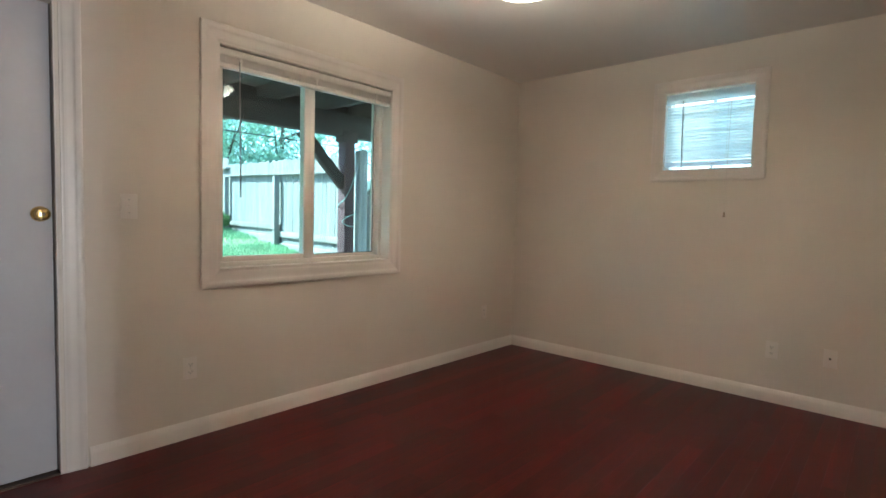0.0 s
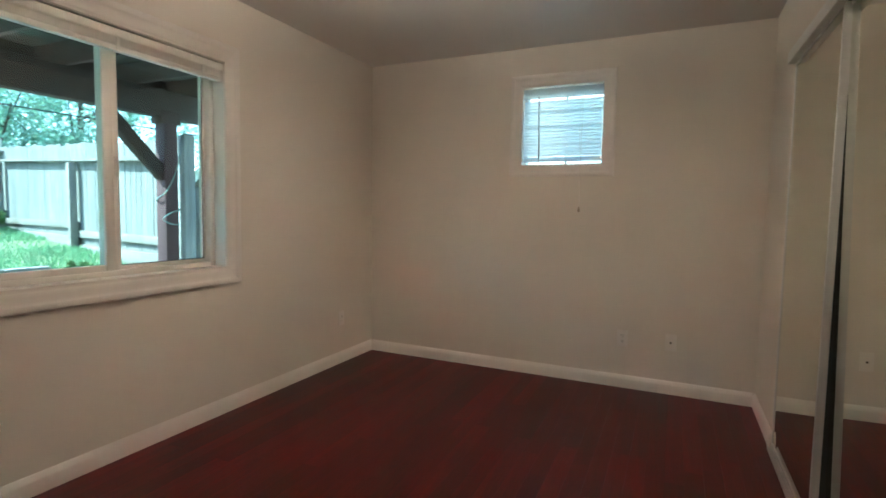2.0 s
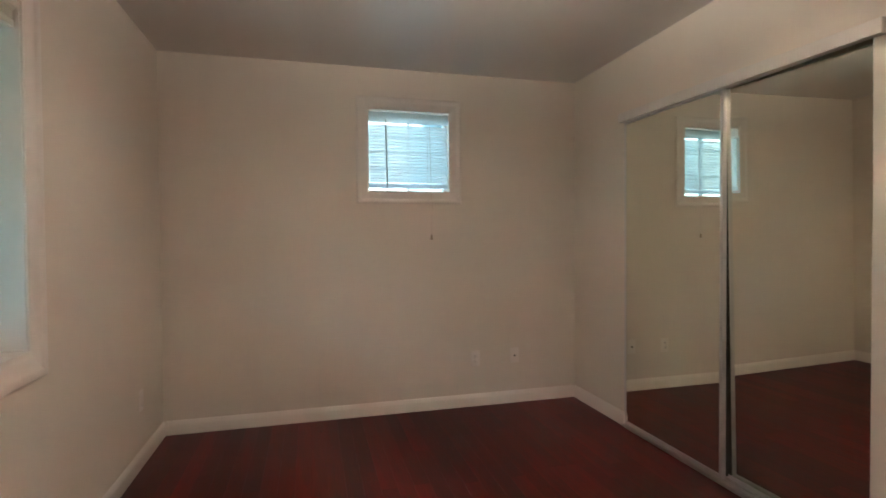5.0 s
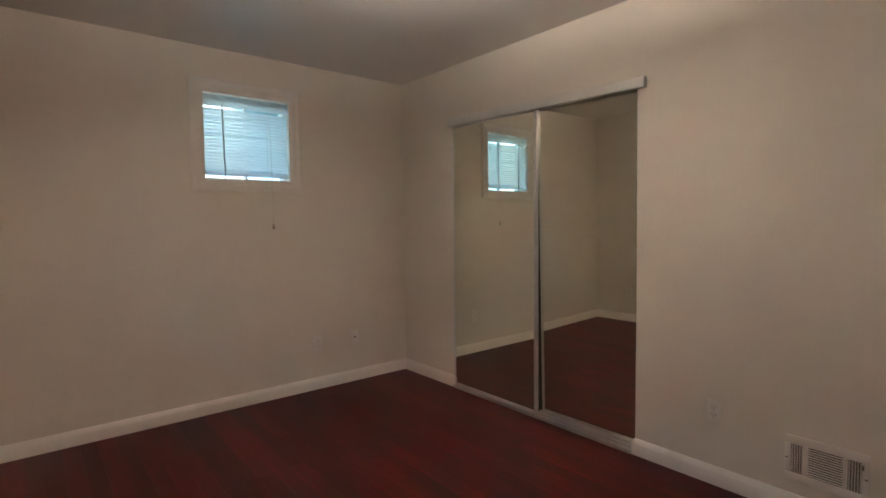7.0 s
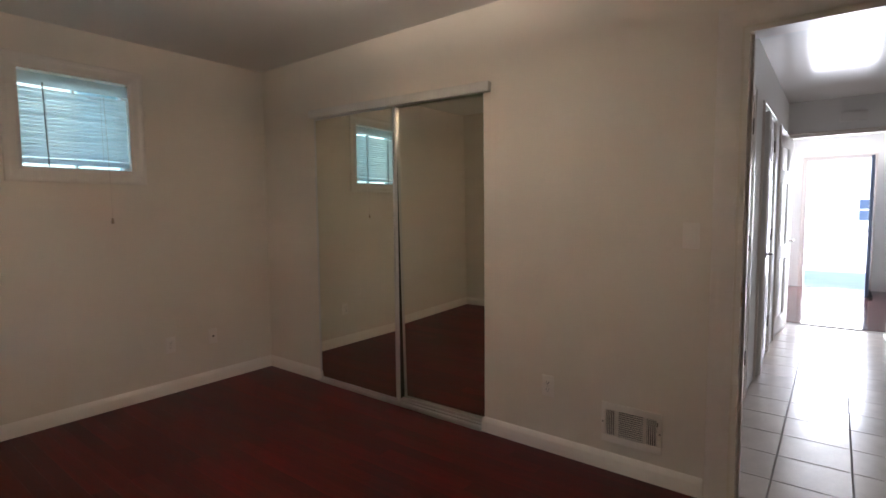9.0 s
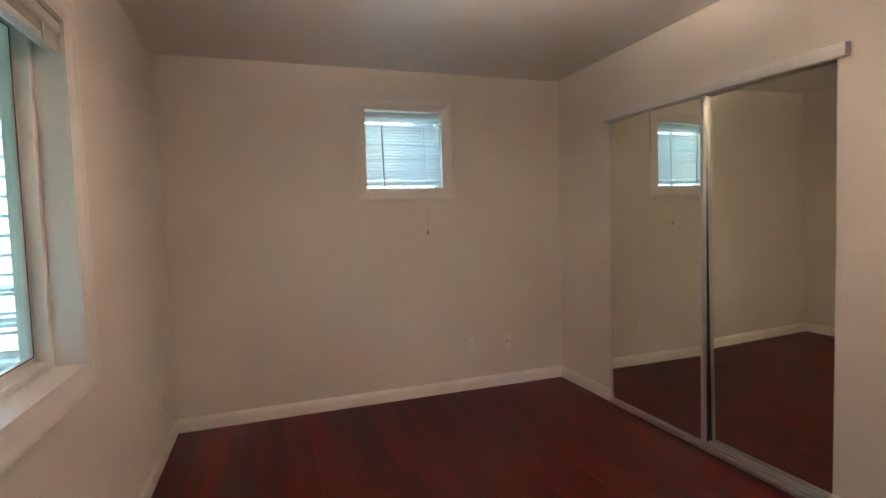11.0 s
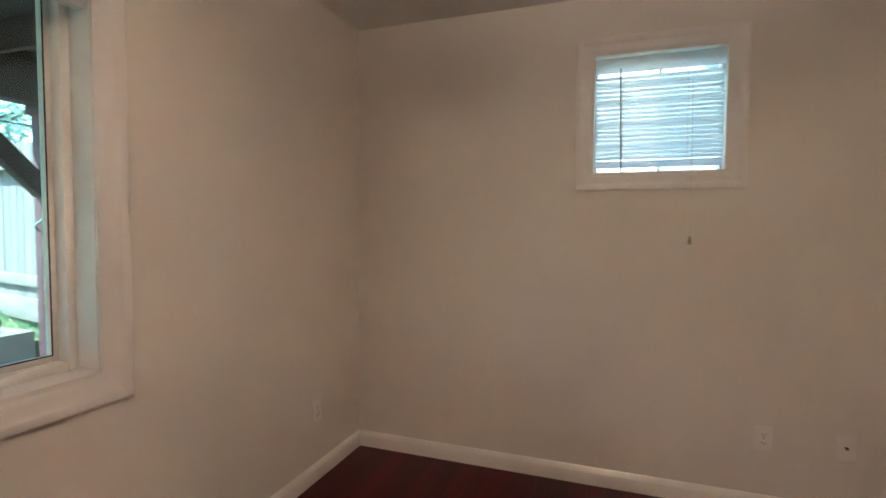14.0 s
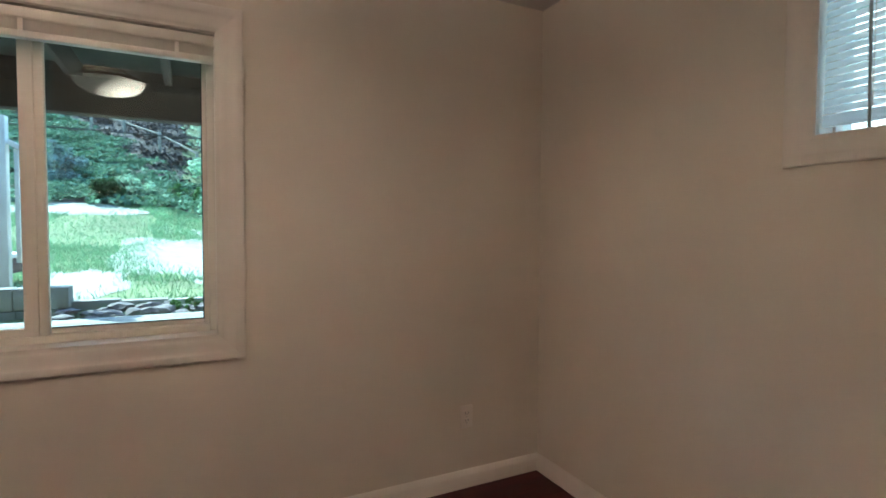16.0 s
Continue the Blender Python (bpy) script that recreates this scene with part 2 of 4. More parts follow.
# ---- building helpers ----
def box(bm, x0, x1, y0, y1, z0, z1, bevel=0.0, seg=2, m=None):
    r = bmesh.ops.create_cube(bm, size=1.0)
    vs = r["verts"]
    bmesh.ops.scale(bm, vec=(x1 - x0, y1 - y0, z1 - z0), verts=vs)
    bmesh.ops.translate(bm, vec=((x0 + x1) / 2, (y0 + y1) / 2, (z0 + z1) / 2), verts=vs)
    if m is not None:
        bmesh.ops.transform(bm, matrix=m, verts=vs)
    if bevel:
        es = list({e for v in vs for e in v.link_edges})
        bmesh.ops.bevel(bm, geom=es, offset=bevel, segments=seg, affect="EDGES", profile=0.5)
    return bm


def bx(*a, **k):
    return box(bmesh.new(), *a, **k)


def tube(bm, pts, r, n=8, r_end=None):
    """A round rod along points, capped."""
    pts = [Vector(p) for p in pts]
    rings = []
    for i, p in enumerate(pts):
        d = (pts[min(i + 1, len(pts) - 1)] - pts[max(i - 1, 0)]).normalized()
        q = d.to_track_quat("Z", "Y")
        rad = r if r_end is None else r + (r_end - r) * i / (len(pts) - 1)
        rings.append([bm.verts.new(p + q @ Vector((math.cos(2 * math.pi * k / n) * rad, math.sin(2 * math.pi * k / n) * rad, 0))) for k in range(n)])
    for a, b in zip(rings, rings[1:]):
        for k in range(n):
            bm.faces.new((a[k], a[(k + 1) % n], b[(k + 1) % n], b[k]))
    bm.faces.new(rings[0][::-1])
    bm.faces.new(rings[-1])
    return bm


def lathe(bm, profile, c, n=40, axis="Z", close=True):
    """A turned body: profile of (radius, height) about a point, along Z or +X/-X."""
    rings = []
    for rad, h in profile:
        ring = []
        for k in range(n):
            a = 2 * math.pi * k / n
            u, v = math.cos(a) * rad, math.sin(a) * rad
            p = {"Z": (u, v, h), "X": (h, u, v), "-X": (-h, -u, v), "Y": (v, h, u)}[axis]
            ring.append(bm.verts.new(Vector(c) + Vector(p)))
        rings.append(ring)
    for a, b in zip(rings, rings[1:]):
        for k in range(n):
            bm.faces.new((a[k], a[(k + 1) % n], b[(k + 1) % n], b[k]))
    if close:
        bm.faces.new(rings[0][::-1])
        bm.faces.new(rings[-1])
    bmesh.ops.recalc_face_normals(bm, faces=bm.faces[:])
    return bm


def sweep(bm, profile, a, b, up, out):
    """A moulding: a profile of (across, proud) run from a to b; across goes along up, proud along out."""
    a, b, up, out = (Vector(v) for v in (a, b, up, out))
    ra = [bm.verts.new(a + up * p + out * q) for p, q in profile]
    rb = [bm.verts.new(b + up * p + out * q) for p, q in profile]
    n = len(profile)
    for k in range(n):
        bm.faces.new((ra[k], ra[(k + 1) % n], rb[(k + 1) % n], rb[k]))
    bm.faces.new(ra[::-1])
    bm.faces.new(rb)
    bmesh.ops.recalc_face_normals(bm, faces=bm.faces[:])
    return bm


def smooth(me, angle=35):
    for p in me.polygons:
        p.use_smooth = True
    me.set_sharp_from_angle(angle=radians(angle))


def to_mesh(name, bm, material, shift=(0, 0, 0), soft=True):
    bmesh.ops.translate(bm, vec=-Vector(shift), verts=bm.verts[:])
    me = bpy.data.meshes.new(name)
    bm.to_mesh(me)
    bm.free()
    me.materials.append(material)
    if soft:
        smooth(me)
    return me


BASE = {}


def thing(name, base, label="", category="", group="", kind=""):
    ob = new(name)
    ob.empty_display_size = 0.1
    ob.location = base
    BASE[ob.name] = Vector(base)
    return tagged(ob, label, category, group, kind)


def part(name, bm, material, parent, label="", soft=True):
    base = BASE[parent.name]
    ob = new(name, to_mesh(name, bm, material, base, soft))
    ob.parent = parent
    BASE[ob.name] = base
    return tagged(ob, label)


def solid(name, bm, material, label, category="", group="", kind="", base=None, soft=True):
    """A one-mesh thing."""
    if base is None:
        zs = min(v.co.z for v in bm.verts)
        c = sum((v.co for v in bm.verts), Vector()) / len(bm.verts)
        base = (c.x, c.y, zs)
    ob = new(name, to_mesh(name, bm, material, base, soft))
    ob.location = base
    BASE[ob.name] = Vector(base)
    return tagged(ob, label, category, group, kind)


def wall(name, axis, p0, p1, u0, u1, z0, z1, holes, material, label):
    """A wall slab between p0 and p1 across, u0 to u1 along, with holes (u0, u1, z0, z1)."""
    bm = bmesh.new()
    us = sorted({u0, u1, *[h[0] for h in holes], *[h[1] for h in holes]})
    for a, b in zip(us, us[1:]):
        zz = [(z0, z1)]
        for h in holes:
            if h[0] <= a and h[1] >= b:
                zz = [s for lo, hi in zz for s in ((lo, min(hi, h[2])), (max(lo, h[3]), hi)) if s[1] - s[0] > 1e-6]
        for lo, hi in zz:
            if axis == "x":
                box(bm, p0, p1, a, b, lo, hi)
            else:
                box(bm, a, b, p0, p1, lo, hi)
    bmesh.ops.remove_doubles(bm, verts=bm.verts[:], dist=1e-5)
    return solid(name, bm, material, label, "wall", kind="structure", soft=False)


# ---- the room's shell ----
XW, XE, YN, YS, ZC = -3.165, -0.25, 4.125, -0.30, 2.44
WIN = (1.347, 2.553, 0.872, 2.056)      # west window opening: y, y, z, z
SMW = (-1.842, -1.262, 1.583, 2.150)    # north window opening: x, x, z, z
CLO = (1.963, 3.478, 0.0, 2.03)          # closet opening
ENT = (-0.085, 0.692, 0.0, 2.035)       # doorway to the hall
EXD = (-0.165, 0.652, 0.0, 2.045)       # door on the window wall
wall("wall_west", "x", XW - 0.18, XW, YS - 0.12, YN + 0.18, -0.05, ZC + 0.25, [WIN, EXD], M_WALL, "beige painted wall with a sliding window")
wall("wall_north", "y", YN, YN + 0.18, XW, 1.0, -0.05, ZC + 0.25, [SMW], M_WALL, "beige painted wall with a small high window")
wall("wall_east", "x", XE, XE + 0.12, YS, YN, -0.05, ZC, [CLO, ENT], M_WALL, "beige painted wall with closet and doorway")
wall("wall_south", "y", YS - 0.12, YS, XW, XE + 0.12, -0.05, ZC, [], M_WALL, "plain beige painted wall")
solid("ceiling", bx(XW, XE + 0.12, YS, YN, ZC, ZC + 0.15), M_CEIL, "off-white lightly textured painted ceiling", "ceiling", kind="structure", soft=False)

# closet interior shell
solid("closet_wall", bx(0.42, 0.5, 1.6, YN, 0, ZC), M_WALL, "plain wall at the back of the closet", "wall", kind="structure", soft=False)
solid("closet_wall", bx(XE + 0.12, 0.42, 1.55, 1.6, 0, ZC), M_WALL, "plain side wall of the closet", "wall", kind="structure", soft=False)
solid("closet_ceiling", bx(XE + 0.12, 0.5, 1.6, YN, ZC, ZC + 0.1), M_CEIL, "plain ceiling of the closet", "ceiling", kind="structure", soft=False)
solid("closet_floor", bx(XE + 0.12, 0.42, 1.6, YN, -0.05, -0.002), M_FLOOR_GAP, "dark floor of the closet", "floor", kind="structure", soft=False)

# baseboards
BB = [(0, 0), (0, 0.015), (0.060, 0.015), (0.066, 0.014), (0.082, 0.0065), (0.088, 0.003), (0.090, 0.0)]


def baseboard(a, b, out):
    return solid("baseboard", sweep(bmesh.new(), BB, a, b, (0, 0, 1), out), M_BASE, "white painted wooden baseboard with eased top", "baseboard", kind="structure")


baseboard((XW, 0.752, 0), (XW, YN, 0), (1, 0, 0))
baseboard((XW + 0.013, YN, 0), (XE - 0.013, YN, 0), (0, -1, 0))
baseboard((XE, YN - 0.0, 0), (XE, CLO[1], 0), (-1, 0, 0))
baseboard((XE - 0.013, CLO[1] - 0.0005, 0), (XE - 0.004, CLO[1] - 0.0005, 0), (0, -1, 0))
baseboard((XE, CLO[0], 0), (XE, 0.797, 0), (-1, 0, 0))
baseboard((XE - 0.013, CLO[0], 0), (XE + 0.028, CLO[0], 0), (0, 1, 0))
baseboard((XW, YS, 0), (XE, YS, 0), (0, 1, 0))

# casings: colonial profile, across 0 (inner edge) to w
def casing_profile(w, t=0.017):
    return [(0, 0), (0, t * 0.40), (w * 0.05, t * 0.46), (w * 0.16, t * 0.46), (w * 0.20, t * 0.60), (w * 0.34, t * 0.64), (w * 0.55, t * 0.70), (w * 0.68, t * 0.80), (w * 0.74, t), (w * 0.93, t), (w * 0.98, t * 0.93), (w, t * 0.8), (w, 0)]


def casing_frame(name, plane, u0, u1, z0, z1, w, axis, out, label, bottom=True, proud=0.017, wl=None):
    """A mitred casing round an opening on a wall plane; axis: the wall's normal axis; out: +1 or -1."""
    ob = thing(name, (plane if axis == "x" else (u0 + u1) / 2, (u0 + u1) / 2 if axis == "x" else plane, z0 - (w if bottom else 0)), label, "window trim" if bottom else "door trim", kind="structure")
    prof = casing_profile(w, proud)

    def pt(u, z, q):
        return Vector((plane + out * q, u, z)) if axis == "x" else Vector((u, plane + out * q, z))

    def run(ends, dirs):
        bm = bmesh.new()
        rings = []
        for (u, z), (du, dz) in zip(ends, dirs):
            rings.append([bm.verts.new(pt(u + du * p, z + dz * p, q)) for p, q in prof])
        n = len(prof)
        for k in range(n):
            bm.faces.new((rings[0][k], rings[0][(k + 1) % n], rings[1][(k + 1) % n], rings[1][k]))
        bm.faces.new(rings[0][::-1])
        bm.faces.new(rings[1])
        bmesh.ops.recalc_face_normals(bm, faces=bm.faces[:])
        return bm

    db = -1 if bottom else 0
    part("side_casing", run([(u0, z0), (u0, z1)], [(-1, db), (-1, 1)]), M_TRIM, ob)
    part("side_casing", run([(u1, z0), (u1, z1)], [(1, db), (1, 1)]), M_TRIM, ob)
    part("head_casing", run([(u0, z1), (u1, z1)], [(-1, 1), (1, 1)]), M_TRIM, ob)
    if bottom:
        part("sill_casing", run([(u0, z0), (u1, z0)], [(-1, -1), (1, -1)]), M_TRIM, ob)
    return ob


casing_frame("window_trim_west", XW, WIN[0], WIN[1], WIN[2], WIN[3], 0.100, "x", 1, "cream painted moulded window casing", proud=0.017)
casing_frame("window_trim_north", YN, SMW[0], SMW[1], SMW[2], SMW[3], 0.088, "y", -1, "cream painted moulded casing of small window", proud=0.014)
casing_frame("door_trim_west", XW, EXD[0] - 0.004, EXD[1] + 0.012, 0, EXD[3] + 0.01, 0.08, "x", 1, "white painted moulded door casing", bottom=False, proud=0.012)
casing_frame("door_trim_east", XE, ENT[0] - 0.008, ENT[1] + 0.010, 0, ENT[3] + 0.008, 0.088, "x", -1, "white painted moulded door casing", bottom=False, proud=0.011)
casing_frame("door_trim_hall", XE + 0.12, ENT[0] - 0.008, ENT[1] + 0.010, 0, ENT[3] + 0.008, 0.07, "x", 1, "white painted moulded door casing on hall side", bottom=False)

# jamb of the doorway to the hall
jamb = thing("door_jamb_east", (XE + 0.06, 0.30, 0), "white painted door jamb with strike plate", "door frame", kind="structure")
part("side_jamb", bx(XE - 0.001, XE + 0.121, ENT[1] - 0.018, ENT[1] - 0.0005, 0, ENT[3]), M_TRIM, jamb)
part("side_jamb", bx(XE - 0.001, XE + 0.121, ENT[0] + 0.0005, ENT[0] + 0.018, 0, ENT[3]), M_TRIM, jamb)
part("head_jamb", bx(XE - 0.001, XE + 0.121, ENT[0] + 0.018, ENT[1] - 0.018, ENT[3] - 0.018, ENT[3] - 0.0005), M_TRIM, jamb)
part("door_stop", bx(XE + 0.045, XE + 0.08, ENT[1] - 0.030, ENT[1] - 0.018, 0, ENT[3] - 0.018, bevel=0.002), M_TRIM, jamb)
part("strike_plate", bx(XE + 0.006, XE + 0.030, ENT[1] - 0.0205, ENT[1] - 0.018, 0.885, 0.945, bevel=0.001), M_BRASS, jamb, "worn brass strike plate")

# the flush door on the window wall
door = thing("door_1", (XW - 0.05, 0.24, 0.012), "closed white flush door with brass knob", "door", kind="structure")
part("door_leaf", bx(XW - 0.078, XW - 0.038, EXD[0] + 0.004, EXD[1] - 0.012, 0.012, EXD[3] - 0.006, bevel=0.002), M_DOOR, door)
kb = lathe(bmesh.new(), [(0.0, 0.0), (0.031, 0.0), (0.033, 0.004), (0.028, 0.010), (0.013, 0.014), (0.012, 0.030), (0.020, 0.036), (0.0275, 0.046), (0.0285, 0.056), (0.024, 0.064), (0.012, 0.067), (0.0, 0.067)], (XW - 0.038, 0.597, 1.15), 28, "X", close=False)
knob = part("door_knob", kb, M_BRASS, door, "polished brass door knob")
part("lock_button", lathe(bmesh.new(), [(0.0, 0), (0.006, 0), (0.006, 0.004), (0.0, 0.004)], (XW - 0.038 + 0.067, 0.597, 1.15), 12, "X", close=False), M_BRONZE, knob)
part("latch_plate", bx(XW - 0.066, XW - 0.050, EXD[1] - 0.0125, EXD[1] - 0.011, 1.12, 1.18), M_BRONZE, door)
djw = thing("door_jamb_west", (XW - 0.09, 0.24, 0), "white painted jamb of the flush door", "door frame", kind="structure")
part("side_jamb", bx(XW - 0.179, XW - 0.001, EXD[1] - 0.006, EXD[1] + 0.008, 0, EXD[3]), M_TRIM, djw)
part("head_jamb", bx(XW - 0.179, XW - 0.001, EXD[0], EXD[1] - 0.006, EXD[3] - 0.004, EXD[3] + 0.008), M_TRIM, djw)
part("door_stop", bx(XW - 0.13, XW - 0.082, EXD[1] - 0.03, EXD[1] - 0.006, 0, EXD[3] - 0.004), M_BLACK, djw)
part("threshold", bx(XW - 0.179, XW - 0.002, EXD[0] + 0.001, EXD[1] - 0.007, -0.01, 0.008), M_BRONZE, djw)
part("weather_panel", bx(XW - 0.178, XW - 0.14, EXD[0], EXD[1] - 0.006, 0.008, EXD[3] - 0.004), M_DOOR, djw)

# ---- the sliding window ----
win = thing("window_1", (XW - 0.13, 1.95, WIN[2]), "cream vinyl sliding window with two panes", "window", kind="structure")
XF0, XF1 = XW - 0.178, XW - 0.088


def pane_frame(bm, x0, x1, y0, y1, z0, z1, w, bev=0.004):
    box(bm, x0, x1, y0, y0 + w, z0, z1, bev)
    box(bm, x0, x1, y1 - w, y1, z0, z1, bev)
    box(bm, x0, x1, y0 + w, y1 - w, z0, z0 + w, bev)
    box(bm, x0, x1, y0 + w, y1 - w, z1 - w, z1, bev)
    return bm


def pane_set(x, y, yaw, pitch):
    """A pane seated slightly out of true in its sash."""
    return Matrix.Translation((x, y, 1.464)) @ Matrix.Rotation(radians(yaw), 4, "Z") @ Matrix.Rotation(radians(pitch), 4, "Y") @ Matrix.Translation((-x, -y, -1.464))


part("window_frame", pane_frame(bmesh.new(), XF0, XF1, WIN[0] + 0.001, WIN[1] - 0.001, WIN[2] + 0.001, WIN[3] - 0.001, 0.030), M_VINYL, win)
s1 = part("sliding_sash", pane_frame(bmesh.new(), XW - 0.120, XW - 0.092, WIN[0] + 0.031, 1.992, WIN[2] + 0.031, WIN[3] - 0.031, 0.030), M_VINYL, win)
part("meeting_stile", bx(XW - 0.122, XW - 0.088, 1.918, 1.9625, WIN[2] + 0.031, WIN[3] - 0.031, bevel=0.004), M_VINYL, s1)
part("pane", bx(XW - 0.108, XW - 0.104, WIN[0] + 0.055, 1.930, WIN[2] + 0.055, WIN[3] - 0.055, m=pane_set(XW - 0.106, 1.66, -1.0, 0.6)), M_GLASS, s1)
s2 = part("fixed_sash", pane_frame(bmesh.new(), XW - 0.158, XW - 0.130, 1.925, WIN[1] - 0.031, WIN[2] + 0.031, WIN[3] - 0.031, 0.020), M_VINYL, win)
m_p = pane_set(XW - 0.144, 2.22, -1.0, 0.9)
part("pane", bx(XW - 0.146, XW - 0.142, 1.94, WIN[1] - 0.046, WIN[2] + 0.046, WIN[3] - 0.046, m=m_p), M_GLASS, s2)
part("gasket", pane_frame(bmesh.new(), XW - 0.1295, XW - 0.128, 1.946, WIN[1] - 0.049, WIN[2] + 0.050, WIN[3] - 0.050, 0.004, 0), M_BLACK, s2, "dark glazing gasket")
part("latch", bx(XW - 0.093, XW - 0.080, 1.966, 1.985, 1.36, 1.46, bevel=0.004), M_VINYL, s1)
part("reveal_liner", bx(XF1, XW - 0.0005, WIN[0] + 0.0005, WIN[0] + 0.004, WIN[2] + 0.004, WIN[3] - 0.004), M_TRIM, win)
part("reveal_liner", bx(XF1, XW - 0.0005, WIN[1] - 0.004, WIN[1] - 0.0005, WIN[2] + 0.004, WIN[3] - 0.004), M_TRIM, win)
part("reveal_liner", bx(XF1, XW - 0.0005, WIN[0] + 0.0005, WIN[1] - 0.0005, WIN[3] - 0.004, WIN[3] - 0.0005), M_TRIM, win)
part("window_sill", bx(XF1, XW + 0.010, WIN[0] + 0.0005, WIN[1] - 0.0005, WIN[2] + 0.0005, WIN[2] + 0.004, bevel=0.001), M_TRIM, win)


def raised_blind():
    ob = thing("raised_blind", (XW - 0.0220, 1.95, 1.945), "cream mini blind pulled up to the window head", "blind")
    y0, y1 = WIN[0] + 0.004, WIN[1] - 0.005
    part("headrail", bx(XW - 0.0490, XW - 0.0090, y0, y1, 2.004, 2.046, bevel=0.002), M_BLIND, ob)
    part("valance", bx(XW - 0.0070, XW - 0.0030, y0, y1, 2.008, 2.042, bevel=0.001), M_BLIND, ob)
    for k in range(14):
        bm = bmesh.new()
        z = 1.972 + 0.0028 * k
        box(bm, XW - 0.0430 + 0.0008 * (k % 3), XW - 0.0150 + 0.0008 * (k % 2), y0 + 0.004, y1 - 0.004, z, z + 0.0012)
        part("slat", bm, M_BLIND, ob)
    part("bottom_rail", bx(XW - 0.0470, XW - 0.0110, y0 + 0.003, y1 - 0.003, 1.944, 1.969, bevel=0.004), M_BLIND, ob)
    for y in (1.47, 1.95, 2.42):
        part("ladder_tape", bx(XW - 0.0105, XW - 0.0075, y - 0.007, y + 0.007, 1.946, 2.006), M_BLIND, ob)
    bm = bmesh.new()
    tube(bm, [(XW - 0.0010, 1.458, 1.985), (XW + 0.0000, 1.461, 1.6), (XW + 0.0010, 1.464, 1.262)], 0.0038, 6)
    part("wand", bm, M_WAND, ob, "clear grey tilt wand")
    return ob


raised_blind()

# ---- the small north window ----
sw = thing("window_2", (-1.55, YN + 0.13, SMW[2]), "small high window behind lowered white blind", "window", kind="structure")


def frame_y(bm, x0, x1, y0, y1, z0, z1, w, bev=0.003):
    box(bm, x0, x0 + w, y0, y1, z0, z1, bev)
    box(bm, x1 - w, x1, y0, y1, z0, z1, bev)
    box(bm, x0 + w, x1 - w, y0, y1, z0, z0 + w, bev)
    box(bm, x0 + w, x1 - w, y0, y1, z1 - w, z1, bev)
    return bm


part("window_frame", frame_y(bmesh.new(), SMW[0] + 0.001, SMW[1] - 0.001, YN + 0.085, YN + 0.175, SMW[2] + 0.001, SMW[3] - 0.001, 0.009), M_VINYL, sw)
part("mullion", bx(-1.543, -1.531, YN + 0.105, YN + 0.15, SMW[2] + 0.010, SMW[3] - 0.010, bevel=0.003), M_VINYL, sw)
part("pane", bx(SMW[0] + 0.008, -1.545, YN + 0.12, YN + 0.124, SMW[2] + 0.008, SMW[3] - 0.008), M_GLASS_N, sw)
M_SCREEN = glass_mat("screened_glass", (0.74, 0.92, 0.96), 0.05)
part("pane", bx(-1.529, SMW[1] - 0.008, YN + 0.14, YN + 0.144, SMW[2] + 0.008, SMW[3] - 0.008), M_SCREEN, sw, "pane behind a fine insect screen")


def lowered_blind():
    ob = thing("lowered_blind", (-1.55, YN + 0.035, 1.60), "white horizontal mini blind lowered with slats tilted", "blind")
    x0, x1 = SMW[0] + 0.003, SMW[1] - 0.003
    part("headrail", bx(x0, x1, YN + 0.012, YN + 0.042, 2.098, 2.137, bevel=0.002), M_SLAT, ob)
    part("valance", bx(x0, x1, YN + 0.006, YN + 0.010, 2.064, 2.138, bevel=0.001), M_SLAT, ob)
    n = 19
    for k in range(n):
        z = 1.655 + k * 0.0215
        bm = bmesh.new()
        prof = []
        for j in range(5):
            u = -0.0125 + 0.025 * j / 4
            prof.append((u, 0.0022 * (1 - (u / 0.0125) ** 2)))
        a = radians(61)
        rows = []
        for x in (x0 + 0.003, x1 - 0.003):
            rows.append([bm.verts.new((x, YN + 0.026 + u * math.cos(a) - h * math.sin(a), z + u * math.sin(a) + h * math.cos(a))) for u, h in prof])
        for j in range(4):
            bm.faces.new((rows[0][j], rows[1][j], rows[1][j + 1], rows[0][j + 1]))
        bmesh.ops.solidify(bm, geom=bm.faces[:], thickness=0.0006)
        part("slat", bm, M_SLAT, ob)
    part("bottom_rail", bx(x0 + 0.002, x1 - 0.002, YN + 0.014, YN + 0.038, 1.606, 1.640, bevel=0.005), M_SLAT, ob)
    for x in (-1.71, -1.42):
        part("ladder_cord", tube(bmesh.new(), [(x, YN + 0.011, 2.09), (x, YN + 0.011, 1.64)], 0.0011, 5), M_CORD, ob)
    part("wand", tube(bmesh.new(), [(-1.722, YN + 0.006, 2.085), (-1.718, YN + 0.006, 1.85), (-1.712, YN + 0.004, 1.572)], 0.0042, 6), M_WAND, ob, "grey tilt wand")
    part("pull_cord", tube(bmesh.new(), [(-1.403, YN + 0.008, 2.06), (-1.402, YN - 0.018, 1.62), (-1.402, YN - 0.026, 1.50), (-1.402, YN - 0.026, 1.27)], 0.0017, 5), M_CORD, ob)
    part("tassel", lathe(bmesh.new(), [(0.003, 0.036), (0.006, 0.030), (0.008, 0.012), (0.0095, 0.0), (0.004, -0.002)], (-1.402, YN - 0.026, 1.238), 12), M_TASSEL, ob, "cream plastic cord tassel")


lowered_blind()

